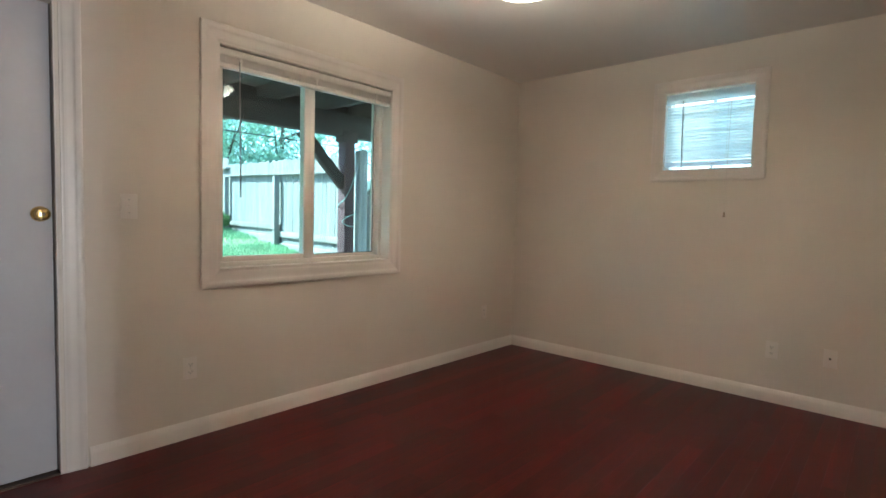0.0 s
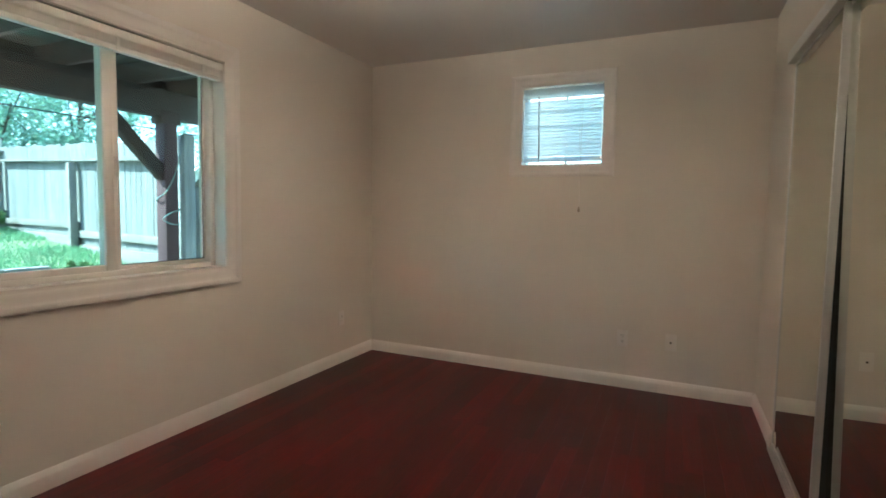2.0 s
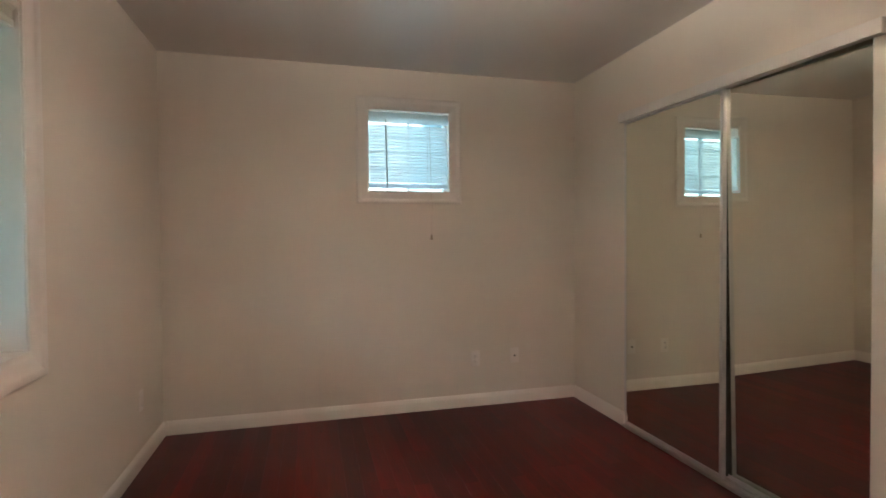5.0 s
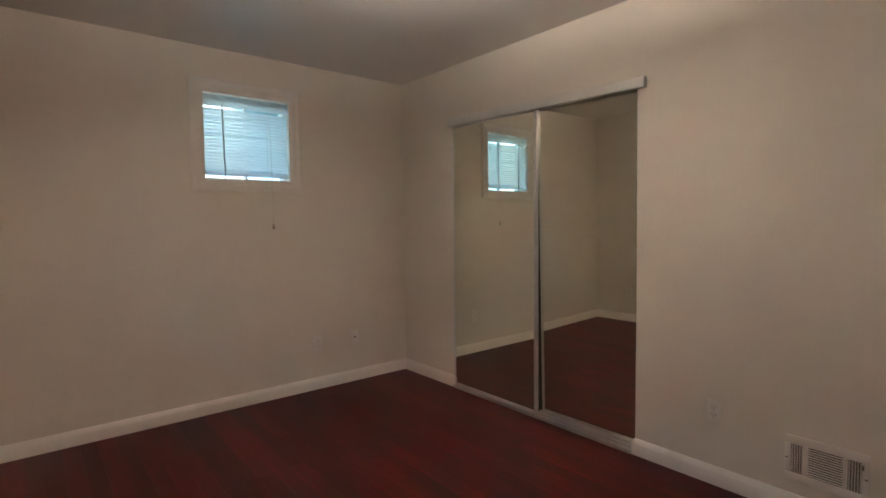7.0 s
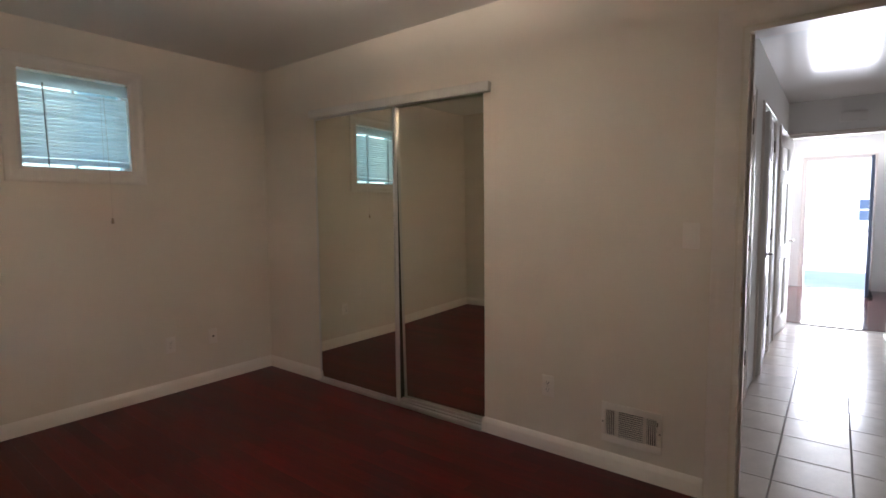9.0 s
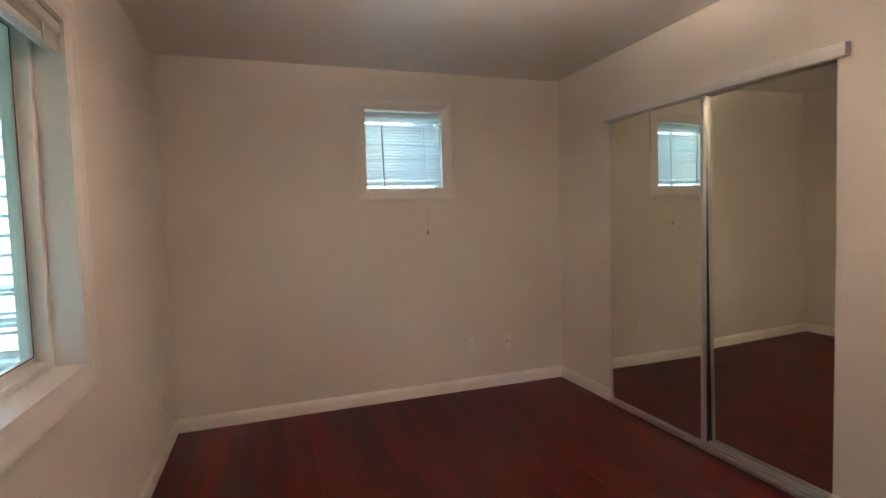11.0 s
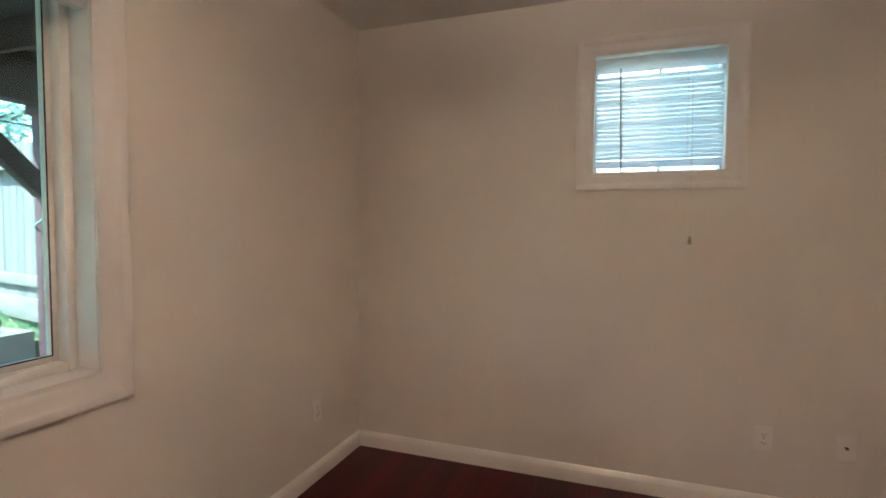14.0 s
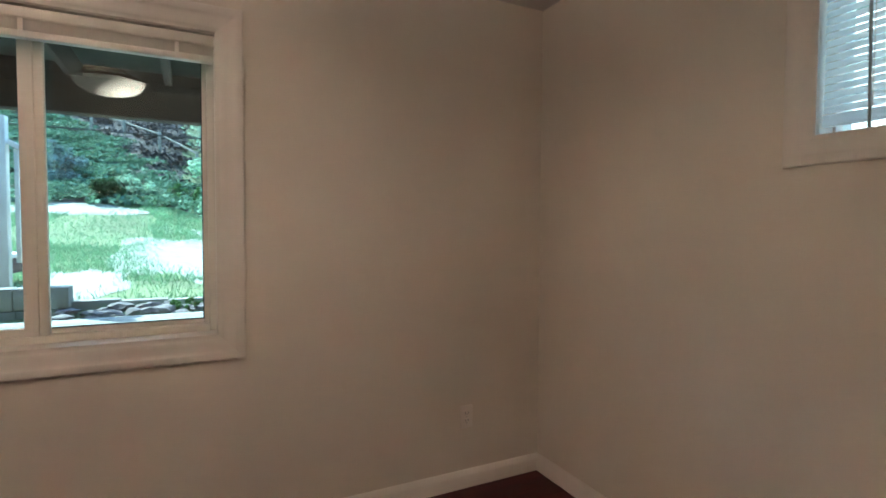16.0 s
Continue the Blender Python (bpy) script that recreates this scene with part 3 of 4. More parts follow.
# ---- mirrored closet doors ----
clo = thing("mirrored_closet_door", (XE + 0.05, 2.73, 0.0), "pair of sliding mirror closet doors in metal frames", "closet door")
m_f = Matrix.Translation((0, 2.73, 2.005)) @ Matrix.Rotation(radians(1.2), 4, "X") @ Matrix.Translation((0, -2.73, -2.005))
part("track_fascia", bx(XE - 0.036, XE - 0.001, 1.915, 3.496, 1.978, 2.034, bevel=0.003, m=m_f), M_FASCIA, clo, "dull white metal track fascia")
# track coloured black, so the shade behind the fascia is in the paint
part("top_track", bx(XE + 0.002, XE + 0.105, CLO[0] + 0.002, CLO[1] - 0.002, 1.985, 2.028), M_BLACK, clo, "top track painted black for its shade")
bm = bmesh.new()
box(bm, XE - 0.024, XE + 0.075, CLO[0] + 0.014, CLO[1] - 0.014, 0.0, 0.008)
for xx in (XE - 0.024, XE - 0.010, XE + 0.030, XE + 0.069):
    box(bm, xx, xx + 0.006, CLO[0] + 0.014, CLO[1] - 0.014, 0.008, 0.020, 0.001)
part("floor_track", bm, M_ALU, clo, "silver metal floor track")


def mirror_panel(x, y0, y1, yaw=0.0, lean=0.0, th=0.017):
    z0, z1, w = 0.018, 1.995, 0.017
    mm = Matrix.Translation((x, (y0 + y1) / 2, 0)) @ Matrix.Rotation(radians(yaw), 4, "Z") @ Matrix.Rotation(radians(lean), 4, "Y")
    h = (y1 - y0) / 2
    bm = bmesh.new()
    box(bm, 0, th, -h, -h + w, z0, z1, 0.002, m=mm)
    box(bm, 0, th, h - w, h, z0, z1, 0.002, m=mm)
    box(bm, 0, th, -h + w, h - w, z0, z0 + 0.020, 0.002, m=mm)
    box(bm, 0, th, -h + w, h - w, z1 - 0.020, z1, 0.002, m=mm)
    p = part("door_panel", bm, M_STILE, clo, "satin silver metal panel frame")
    part("mirror", bx(0.004, 0.008, -h + w - 0.004, h - w + 0.004, z0 + 0.016, z1 - 0.016, m=mm), M_MIRROR, p, "large clear mirror")
    part("backing_board", bx(0.009, 0.014, -h + w, h - w, z0 + 0.018, z1 - 0.018, m=mm), M_BLACK, p)
    return p


pl = mirror_panel(XE - 0.003, 2.658, 3.474, th=0.027)
pr = mirror_panel(XE + 0.044, 1.968, 2.696, 0.6, -0.7)
# black filler painted in for the shade between the two panels
part("gap_shade_strip", bx(XE + 0.0242, XE + 0.042, 2.6585, 2.670, 0.030, 1.985), M_BLACK, pl, "black strip painting the shaded gap behind the panel edge")
part("finger_pull", bx(XE - 0.0045, XE + 0.002, 3.456, 3.464, 0.98, 1.08, bevel=0.001), M_STILE, pl)

# ---- ceiling lamp ----
LX, LY, LZ = -1.678, 1.935, 2.203
lamp = thing("ceiling_lamp", (LX, LY, ZC), "semi-flush lamp with glowing frosted glass bowl", "ceiling lamp")
part("canopy", lathe(bmesh.new(), [(0.0, -0.001), (0.066, -0.001), (0.068, -0.010), (0.060, -0.022), (0.030, -0.032), (0.010, -0.036), (0.0, -0.036)], (LX, LY, ZC), 32, close=False), M_NICKEL, lamp)
part("stem", tube(bmesh.new(), [(LX, LY, ZC - 0.03), (LX, LY, LZ - 0.02)], 0.008, 12), M_NICKEL, lamp)
R = 0.205
prof = [(R * math.sin(a), -0.105 * math.cos(a)) for a in [radians(90 * k / 12) for k in range(13)]]
prof = prof + [(r * 0.97, z * 0.95 + 0.0005) for r, z in reversed(prof)]
part("bowl", lathe(bmesh.new(), prof, (LX, LY, LZ), 48, close=False), M_BOWL, lamp, "glowing cream frosted glass bowl")
part("rim", lathe(bmesh.new(), [(R - 0.004, 0.004), (R + 0.008, 0.004), (R + 0.010, -0.006), (R + 0.002, -0.010), (R - 0.004, 0.004)], (LX, LY, LZ), 48, close=False), M_BRONZE, lamp, "thin bronze rim")
for k in range(3):
    a = radians(120 * k + 20)
    part("arm", tube(bmesh.new(), [(LX + 0.012 * math.cos(a), LY + 0.012 * math.sin(a), LZ + 0.10), (LX + 0.12 * math.cos(a), LY + 0.12 * math.sin(a), LZ + 0.06), (LX + R * math.cos(a), LY + R * math.sin(a), LZ + 0.004)], 0.005, 8), M_BRONZE, lamp)

# ---- outlets, switches, vent ----
def plate(name, label, category, loc, rz, kind_):
    """A wall plate in local axes: faces -y, then turned by rz degrees."""
    ob = thing(name, (0, 0, 0), label, category)
    part("cover_plate", bx(-0.035, 0.035, -0.006, 0.0, -0.057, 0.057, bevel=0.0025), M_PLATE, ob)
    if kind_ == "outlet":
        for z in (-0.0195, 0.0195):
            f = part("receptacle", bx(-0.0165, 0.0165, -0.0085, -0.005, z - 0.0135, z + 0.0135, bevel=0.003), M_PLATE, ob)
            part("slot", bx(-0.0085, -0.0060, -0.0089, -0.0075, z - 0.003, z + 0.006), M_SLOT, f)
            part("slot", bx(0.0060, 0.0085, -0.0089, -0.0075, z - 0.003, z + 0.006), M_SLOT, f)
            part("slot", bx(-0.0025, 0.0025, -0.0089, -0.0075, z - 0.010, z - 0.006), M_SLOT, f)
        part("screw", lathe(bmesh.new(), [(0, 0), (0.003, 0), (0.003, -0.001), (0, -0.001)], (0, -0.006, 0), 10, "Y", close=False), M_NICKEL, ob)
    elif kind_ == "jack":
        part("coax_jack", lathe(bmesh.new(), [(0, 0.0), (0.0065, 0.0), (0.0065, -0.008), (0.0, -0.008)], (0, -0.006, 0), 12, "Y", close=False), M_BRONZE, ob)
    elif kind_ == "toggle":
        part("toggle", bx(-0.005, 0.005, -0.018, -0.005, -0.002, 0.012, bevel=0.002), M_PLATE, ob)
        for z in (-0.03, 0.03):
            part("screw", lathe(bmesh.new(), [(0, 0), (0.003, 0), (0.003, -0.001), (0, -0.001)], (0, -0.006, z), 10, "Y", close=False), M_NICKEL, ob)
    else:
        part("rocker", bx(-0.0165, 0.0165, -0.0105, -0.005, -0.033, 0.033, bevel=0.003), M_PLATE, ob)
    ob.matrix_world = pose(*loc, 0, 0, rz)
    return ob


plate("outlet", "cream duplex outlet on the wall", "outlet", (-1.071, YN, 0.353), 0, "outlet")
plate("cable_jack", "cream wall plate with one cable jack", "wall plate", (-0.758, YN, 0.357), 0, "jack")
plate("outlet", "cream duplex outlet beside the corner", "outlet", (XW, 3.682, 0.36), 90, "outlet")
plate("outlet", "cream duplex outlet below the window", "outlet", (XW, 1.193, 0.368), 90, "outlet")
plate("outlet", "cream duplex outlet between closet and vent", "outlet", (XE, 1.556, 0.360), -90, "outlet")
plate("light_switch", "cream toggle light switch beside the door", "light switch", (XW, 0.922, 1.194), 90, "toggle")
plate("light_switch", "cream rocker light switch beside the doorway", "light switch", (XE, 0.872, 1.183), -90, "rocker")

vent = thing("wall_vent", (XE, 1.117, 0.146), "cream metal wall register with three louvre banks", "vent")
VY0, VY1, VZ0, VZ1 = 0.974, 1.260, 0.146, 0.345
bm = bmesh.new()
box(bm, XE - 0.008, XE - 0.0002, VY0, VY1, VZ0, VZ0 + 0.036, 0.002)
box(bm, XE - 0.008, XE - 0.0002, VY0, VY1, VZ1 - 0.036, VZ1, 0.002)
for a, b in ((VY0, VY0 + 0.022), (VY0 + 0.068, VY0 + 0.084), (VY1 - 0.084, VY1 - 0.068), (VY1 - 0.022, VY1)):
    box(bm, XE - 0.008, XE - 0.0002, a, b, VZ0 + 0.036, VZ1 - 0.036, 0.001)
part("register_frame", bm, M_PLATE, vent)
part("duct_back", bx(XE - 0.0012, XE - 0.0004, VY0 + 0.02, VY1 - 0.02, VZ0 + 0.03, VZ1 - 0.03), M_SLOT, vent, "dark duct opening")
for k in range(12):
    z = VZ0 + 0.040 + k * 0.0103
    part("louvre", bx(XE - 0.007, XE - 0.002, VY0 + 0.084, VY1 - 0.084, z, z + 0.0048), M_PLATE, vent)
for side in (VY0 + 0.022, VY1 - 0.068):
    for k in range(5):
        part("louvre", bx(XE - 0.007, XE - 0.002, side + 0.002 + k * 0.0092, side + 0.0054 + k * 0.0092, VZ0 + 0.036, VZ1 - 0.036), M_PLATE, vent)
part("damper_lever", bx(XE - 0.020, XE - 0.006, VY0 + 0.016, VY0 + 0.020, VZ1 - 0.062, VZ1 - 0.044, bevel=0.001), M_BRONZE, vent)
for y in (VY0 + 0.008, VY1 - 0.008):
    part("screw", lathe(bmesh.new(), [(0, 0.008), (0.004, 0.008), (0.004, 0.0092), (0, 0.0092)], (XE, y, (VZ0 + VZ1) / 2), 10, "-X", close=False), M_BRONZE, vent)

# ---- hall ----
HX1, HYN, HYS = 4.12, 0.825, -0.33
solid("hall_floor", bx(XE + 0.06, HX1 + 0.12, HYS, HYN, -0.08, -0.006), M_GROUT, "grey grout bed of the hall floor", "floor", kind="structure", soft=False)
wall("hall_wall_north", "y", HYN, HYN + 0.10, XE + 0.12, HX1, -0.05, ZC, [(0.40, 1.20, 0, 2.03), (1.80, 2.62, 0, 2.03), (3.20, 4.02, 0, 2.03)], M_HALLWALL, "white painted hall wall with three doors")
wall("hall_wall_south", "y", HYS - 0.1, HYS, XE + 0.12, 7.6, -0.05, ZC, [], M_HALLWALL, "plain white painted hall wall")
wall("hall_wall_end", "x", HX1, HX1 + 0.12, HYS, HYN + 1.2, -0.05, ZC, [(-0.09, 0.775, -0.05, 2.06)], M_HALLWALL, "white painted wall with wide opening")
solid("hall_ceiling", bx(XE + 0.12, 7.6, HYS, 2.1, ZC, ZC + 0.1), M_HALLCEIL, "glossy white painted hall ceiling", "ceiling", kind="structure", soft=False)
casing_frame("hall_trim_end", HX1, -0.09, 0.775, 0, 2.06, 0.05, "x", -1, "white painted casing of the hall opening", bottom=False)


def hall_door(x0, x1, swing, hinge_x, label):
    """A six-panel door in the north hall wall; swing: degrees opened towards the hall."""
    ob = thing("hall_door", (0, 0, 0), label, "door")
    w = x1 - x0
    leaf = part("door_leaf", bx(0, w, -0.035, 0, 0.012, 2.02, bevel=0.002), M_HALLDOOR, ob)
    for px0, px1 in ((0.10, w / 2 - 0.045), (w / 2 + 0.045, w - 0.10)):
        for z0, z1 in ((0.20, 0.78), (0.92, 1.55), (1.68, 1.90)):
            part("raised_panel", bx(px0, px1, -0.041, -0.034, z0, z1, bevel=0.006), M_HALLDOOR, leaf)
    for z in (0.30, 1.07, 1.83):
        part("hinge", tube(bmesh.new(), [(0.0, -0.040, z - 0.05), (0.0, -0.040, z + 0.05)], 0.009, 8), M_BRONZE, ob, "dark metal hinge")
        part("hinge_leaf", bx(0.0, 0.035, -0.0375, -0.034, z - 0.05, z + 0.05), M_NICKEL, ob)
    part("lever_handle", tube(bmesh.new(), [(w - 0.06, -0.03, 0.95), (w - 0.06, -0.075, 0.95), (w - 0.10, -0.080, 0.95), (w - 0.17, -0.078, 0.95)], 0.009, 8), M_NICKEL, ob, "satin metal lever handle")
    part("handle_rose", lathe(bmesh.new(), [(0, -0.035), (0.030, -0.035), (0.028, -0.045), (0, -0.045)], (w - 0.06, 0, 0.95), 20, "Y", close=False), M_NICKEL, ob)
    return ob


d = hall_door(0.42, 1.18, 0, 1.18, "white six-panel hall door standing closed")
d.matrix_world = pose(1.18, HYN + 0.035, 0, 0, 0, 180) @ Matrix.Diagonal((1, -1, 1, 1))
d = hall_door(1.82, 2.60, 0, 2.60, "white six-panel hall door slightly ajar")
d.matrix_world = pose(2.60, HYN + 0.035, 0, 0, 0, 180 + 3) @ Matrix.Diagonal((1, -1, 1, 1))
d = hall_door(3.22, 4.00, 0, 4.00, "white six-panel hall door with lever handle")
d.matrix_world = pose(3.22, HYN + 0.035, 0, 0, 0, -5)
for a, b in ((0.40, 1.20), (1.80, 2.62), (3.20, 4.02)):
    casing_frame("hall_door_trim", HYN, a, b, 0, 2.03, 0.06, "y", -1, "white painted hall door casing", bottom=False)
solid("room_wall", bx(XE + 0.12, HX1, HYN + 0.25, HYN + 0.3, 0, ZC), M_HALLWALL, "plain wall behind the hall doors", "wall", kind="structure", soft=False)
solid("chime_box", bx(HX1 - 0.045, HX1 - 0.0005, 0.15, 0.38, 2.19, 2.29, bevel=0.008), M_HALLDOOR, "white plastic door chime box above opening", "door chime")

# far room with the open front door
solid("far_floor", bx(HX1 + 0.12, 7.6, HYS, 2.1, -0.08, 0.0), M_WOOD2, "dark red polished wooden floor beyond the hall", "floor", kind="structure", soft=False)
wall("far_wall_east", "x", 7.5, 7.62, HYS, 2.1, -0.05, ZC, [(-0.03, 0.76, 0.0, 2.05)], M_HALLWALL, "white painted wall with the front door opening")
wall("far_wall_north", "y", 2.0, 2.1, HX1 + 0.12, 7.5, -0.05, ZC, [], M_HALLWALL, "plain white painted wall of the far room")
fd = thing("front_door", (7.44, -0.04, 0.012), "open dark blue front door with lever handle", "door")
part("door_leaf", bx(6.66, 7.46, -0.075, -0.035, 0.012, 2.03, bevel=0.002, m=Matrix.Translation((7.46, -0.04, 0)) @ Matrix.Rotation(radians(-3), 4, "Z") @ Matrix.Translation((-7.46, 0.04, 0))), M_BLUE, fd)
part("lever_handle", tube(bmesh.new(), [(6.73, -0.035, 0.96), (6.73, 0.03, 0.96), (6.80, 0.035, 0.96)], 0.010, 8), M_BRONZE, fd)
part("deadbolt", lathe(bmesh.new(), [(0, 0), (0.03, 0), (0.026, 0.02), (0, 0.02)], (6.73, -0.035, 1.10), 16, "Y", close=False), M_BRONZE, fd)
part("door_sweep", bx(6.64, 7.46, -0.085, -0.025, 0.0, 0.03), M_BLACK, fd)
casing_frame("front_door_trim", 7.5, -0.03, 0.76, 0, 2.05, 0.07, "x", -1, "white painted front door casing", bottom=False)

# ---- outdoors: ground, deck, fence ----
def ground_z(x, y):
    """The garden behind the house: a low bank, a lawn, then a hillside."""
    d = -x
    if d < 5.95:
        z = -0.06
    elif d < 7.0:
        z = 0.42 + (d - 5.95) * 0.13
    else:
        side = min(max((3.8 - y) / 2.0, 0.0), 1.0)
        z = 0.557 + (min(d, 12.0) - 7.0) * (0.07 + 0.09 * side)
        if d > 12.0:
            z += (min(d, 16.0) - 12.0) * (0.25 - 0.18 * min(max((y - 2.5) / 2.5, 0.0), 1.0))
        if d > 16.0:
            z += (d - 16.0) * (0.42 - 0.30 * min(max((y - 4.5) / 4.0, 0.0), 1.0))
    if d > 5.95:
        z += 0.05 * noise.noise(Vector((x * 0.7, y * 0.7, 0.3)))
    return z


def terrain(name, xs, ys, f, material, label):
    bm = bmesh.new()
    g = [[bm.verts.new((x, y, f(x, y))) for x in xs] for y in ys]
    for r0, r1 in zip(g, g[1:]):
        for k in range(len(xs) - 1):
            bm.faces.new((r0[k], r0[k + 1], r1[k + 1], r1[k]))
    bmesh.ops.recalc_face_normals(bm, faces=bm.faces[:])
    return solid(name, bm, material, label, "ground", kind="structure", base=(0, 0, 0))


xs = [-60, -50, -42, -36, -30, -26, -23, -20, -18, -16, -14, -13] + [-12 + 0.5 * k for k in range(12)] + [-5.96]
ys = [-40, -30, -22, -16, -12, -9, -7, -5, -4, -3, -2, -1] + [-0.5 + 0.5 * k for k in range(12)] + [6, 7, 9, 12, 16, 22, 30, 45, 60]
terrain("garden_ground", xs, ys, ground_z, M_SOIL, "grassy garden soil rising to a hillside")
solid("ground", bx(-400, 400, -400, 400, -0.5, -0.30), M_SOIL, "flat ground reaching the horizon", "ground", kind="structure", soft=False)
solid("patio", bx(-5.862, XW - 0.18, -6, 30, -0.25, -0.05), M_CONC, "grey concrete patio slab beneath the deck", "patio", kind="structure", soft=False)
solid("front_yard", bx(7.62, 60, -40, 40, -0.25, -0.06), M_PAVE, "pale sunlit concrete driveway", "driveway", kind="structure", soft=False)
curb = solid("retaining_curb", bx(-6.24, -5.86, -6, 4.0, -0.25, 0.508, bevel=0.015), M_CONC, "low concrete retaining curb along the garden", "retaining wall")

house = thing("house_exterior", (-3.4, 0, 0), "tan outer cladding of the house", "house", kind="structure")
bm = bmesh.new()
for a, b, c, dd in ((-6, EXD[0] - 0.05, -0.06, 4.3), (EXD[0] - 0.05, EXD[1] + 0.05, 2.1, 4.3), (EXD[1] + 0.05, WIN[0] - 0.06, -0.06, 4.3), (WIN[0] - 0.06, WIN[1] + 0.06, -0.06, WIN[2] - 0.05), (WIN[0] - 0.06, WIN[1] + 0.06, WIN[3] + 0.05, 4.3), (WIN[1] + 0.06, YN + 0.2, -0.06, 4.3)):
    box(bm, XW - 0.205, XW - 0.182, a, b, c, dd)
part("cladding", bm, M_EXT, house)
part("roof", bx(XW - 0.6, 8.2, -7, YN + 0.3, 4.3, 4.45), M_ROOF, house)
part("upper_storey", bx(XW, 7.6, -6, YN + 0.18, ZC + 0.26, 4.3), M_EXT, house)
part("side_wall", bx(1.0, 7.62, YN, YN + 0.18, -0.06, ZC + 0.25), M_EXT, house)
part("side_wall", bx(XW - 0.18, 7.62, -6, -5.8, -0.06, ZC + 0.25), M_EXT, house)

deck = thing("deck", (-5.4, 1.5, -0.05), "dark stained timber deck above the patio", "deck")
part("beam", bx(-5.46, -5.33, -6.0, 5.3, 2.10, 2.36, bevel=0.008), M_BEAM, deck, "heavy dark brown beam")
for k in range(16):
    y = -4.4 + 0.61 * k
    part("joist", bx(-5.75, XW - 0.206, y - 0.02, y + 0.02, 2.362, 2.55, bevel=0.003), M_JOIST, deck)
for k in range(18):
    x = -5.85 + k * 0.138
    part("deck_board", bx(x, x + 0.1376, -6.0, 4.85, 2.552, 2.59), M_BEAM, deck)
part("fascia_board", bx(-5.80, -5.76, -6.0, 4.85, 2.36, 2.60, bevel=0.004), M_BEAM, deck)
for y in (3.85, 0.2, -3.6):
    part("post", bx(-5.47, -5.33, y - 0.07, y + 0.07, -0.05, 2.099, bevel=0.008), M_POST, deck, "purple-brown square post")
for y0, s in ((3.78, -1), (0.27, 1), (0.13, -1)):
    mm = Matrix.Translation((-5.4, y0, 1.56)) @ Matrix.Rotation(radians(-45 * s), 4, "X")
    part("knee_brace", bx(-0.045, 0.045, -0.06, 0.06, -0.04, 0.76, bevel=0.006, m=mm), M_BEAM, deck)
part("post_bracket", bx(-5.474, -5.326, 3.745, 3.955, 2.04, 2.16, bevel=0.002), M_JOIST, deck, "dull metal post bracket")

hose = bmesh.new()
coil = [Vector(v) for v in ((-5.315, 3.94, 1.76), (-5.30, 3.90, 1.66), (-5.30, 3.84, 1.50), (-5.315, 3.77, 1.37), (-5.42, 3.755, 1.30), (-5.49, 3.85, 1.26), (-5.42, 3.945, 1.22), (-5.315, 3.92, 1.20), (-5.28, 3.80, 1.17), (-5.29, 3.72, 1.11), (-5.29, 3.80, 1.06), (-5.315, 3.93, 1.05))]
pts = []
for k in range(len(coil) - 1):
    a, b = coil[k], coil[k + 1]
    ta = (b - coil[max(k - 1, 0)]) * 0.5
    tb = (coil[min(k + 2, len(coil) - 1)] - a) * 0.5
    for q in range(6):
        u = q / 6
        pts.append(a * (2 * u ** 3 - 3 * u ** 2 + 1) + ta * (u ** 3 - 2 * u ** 2 + u) + b * (-2 * u ** 3 + 3 * u ** 2) + tb * (u ** 3 - u ** 2))
tube(hose, pts, 0.007, 6)
solid("green_rope", hose, M_HOSE, "green rope wound around the deck post", "rope")

# board fence along the boundary
FM = Matrix.Translation((-5.35, 4.03, 0)) @ Matrix.Rotation(radians(-10.3), 4, "Z")
fence = thing("board_fence", (-8.0, 4.35, 0.5), "weathered grey board fence with rails and posts", "fence")
rnd = random.Random(5)


def rise(u):
    return 0.042 * u + (0.13 + 0.063 * (u - 5.87) if u > 5.87 else 0.0)


u = 0.07
while u < 15.2:
    w = 0.138 + rnd.uniform(-0.004, 0.004)
    top = 1.945 + rise(u) + rnd.uniform(-0.02, 0.015)
    tip = rnd.uniform(-0.008, 0.008)
    bm = bx(-u - w, -u - 0.005, 0.03 + rnd.uniform(0, 0.004), 0.048, 0.62, top, bevel=0.003, seg=1, m=FM @ Matrix.Translation((0, 0, tip)))
    part("board", bm, M_FENCE, fence)
    u += w
for u0, u1 in ((0.07, 2.8), (2.8, 5.87), (5.87, 8.9), (8.9, 12.1), (12.1, 15.2)):
    z = 1.70 + rise((u0 + u1) / 2)
    sag = Matrix.Translation((-(u0 + u1) / 2, 0, z)) @ Matrix.Rotation(radians(2.4 if u0 < 5.8 else 5.2), 4, "Y")
    h = (u1 - u0) / 2
    part("rail", bx(-h, h, -0.055, 0.029, 0, 0.038, bevel=0.003, m=FM @ sag), M_FENCE2, fence, "grey horizontal cap rail")
    part("rail", bx(-u1, -u0, -0.01, 0.029, 0.80 + rise(u0), 0.89 + rise(u0), bevel=0.003, m=FM), M_FENCE2, fence)
    part("kick_board", bx(-u1, -u0, -0.008, 0.029, 0.52, 0.70 + rise(u0), bevel=0.003, m=FM), M_FENCE2, fence)
for u in (2.8, 5.84, 8.9, 12.1):
    part("fence_post", bx(-u - 0.045, -u + 0.045, -0.10, -0.012, 0.3, 1.68 + rise(u), bevel=0.004, m=FM), M_FENCE2, fence)
# end post in the paler fence colour that carries its light
part("end_post", bx(-0.065, 0.06, -0.05, 0.06, -0.05, 1.96, bevel=0.005, m=FM), M_FENCE_LIT, fence)

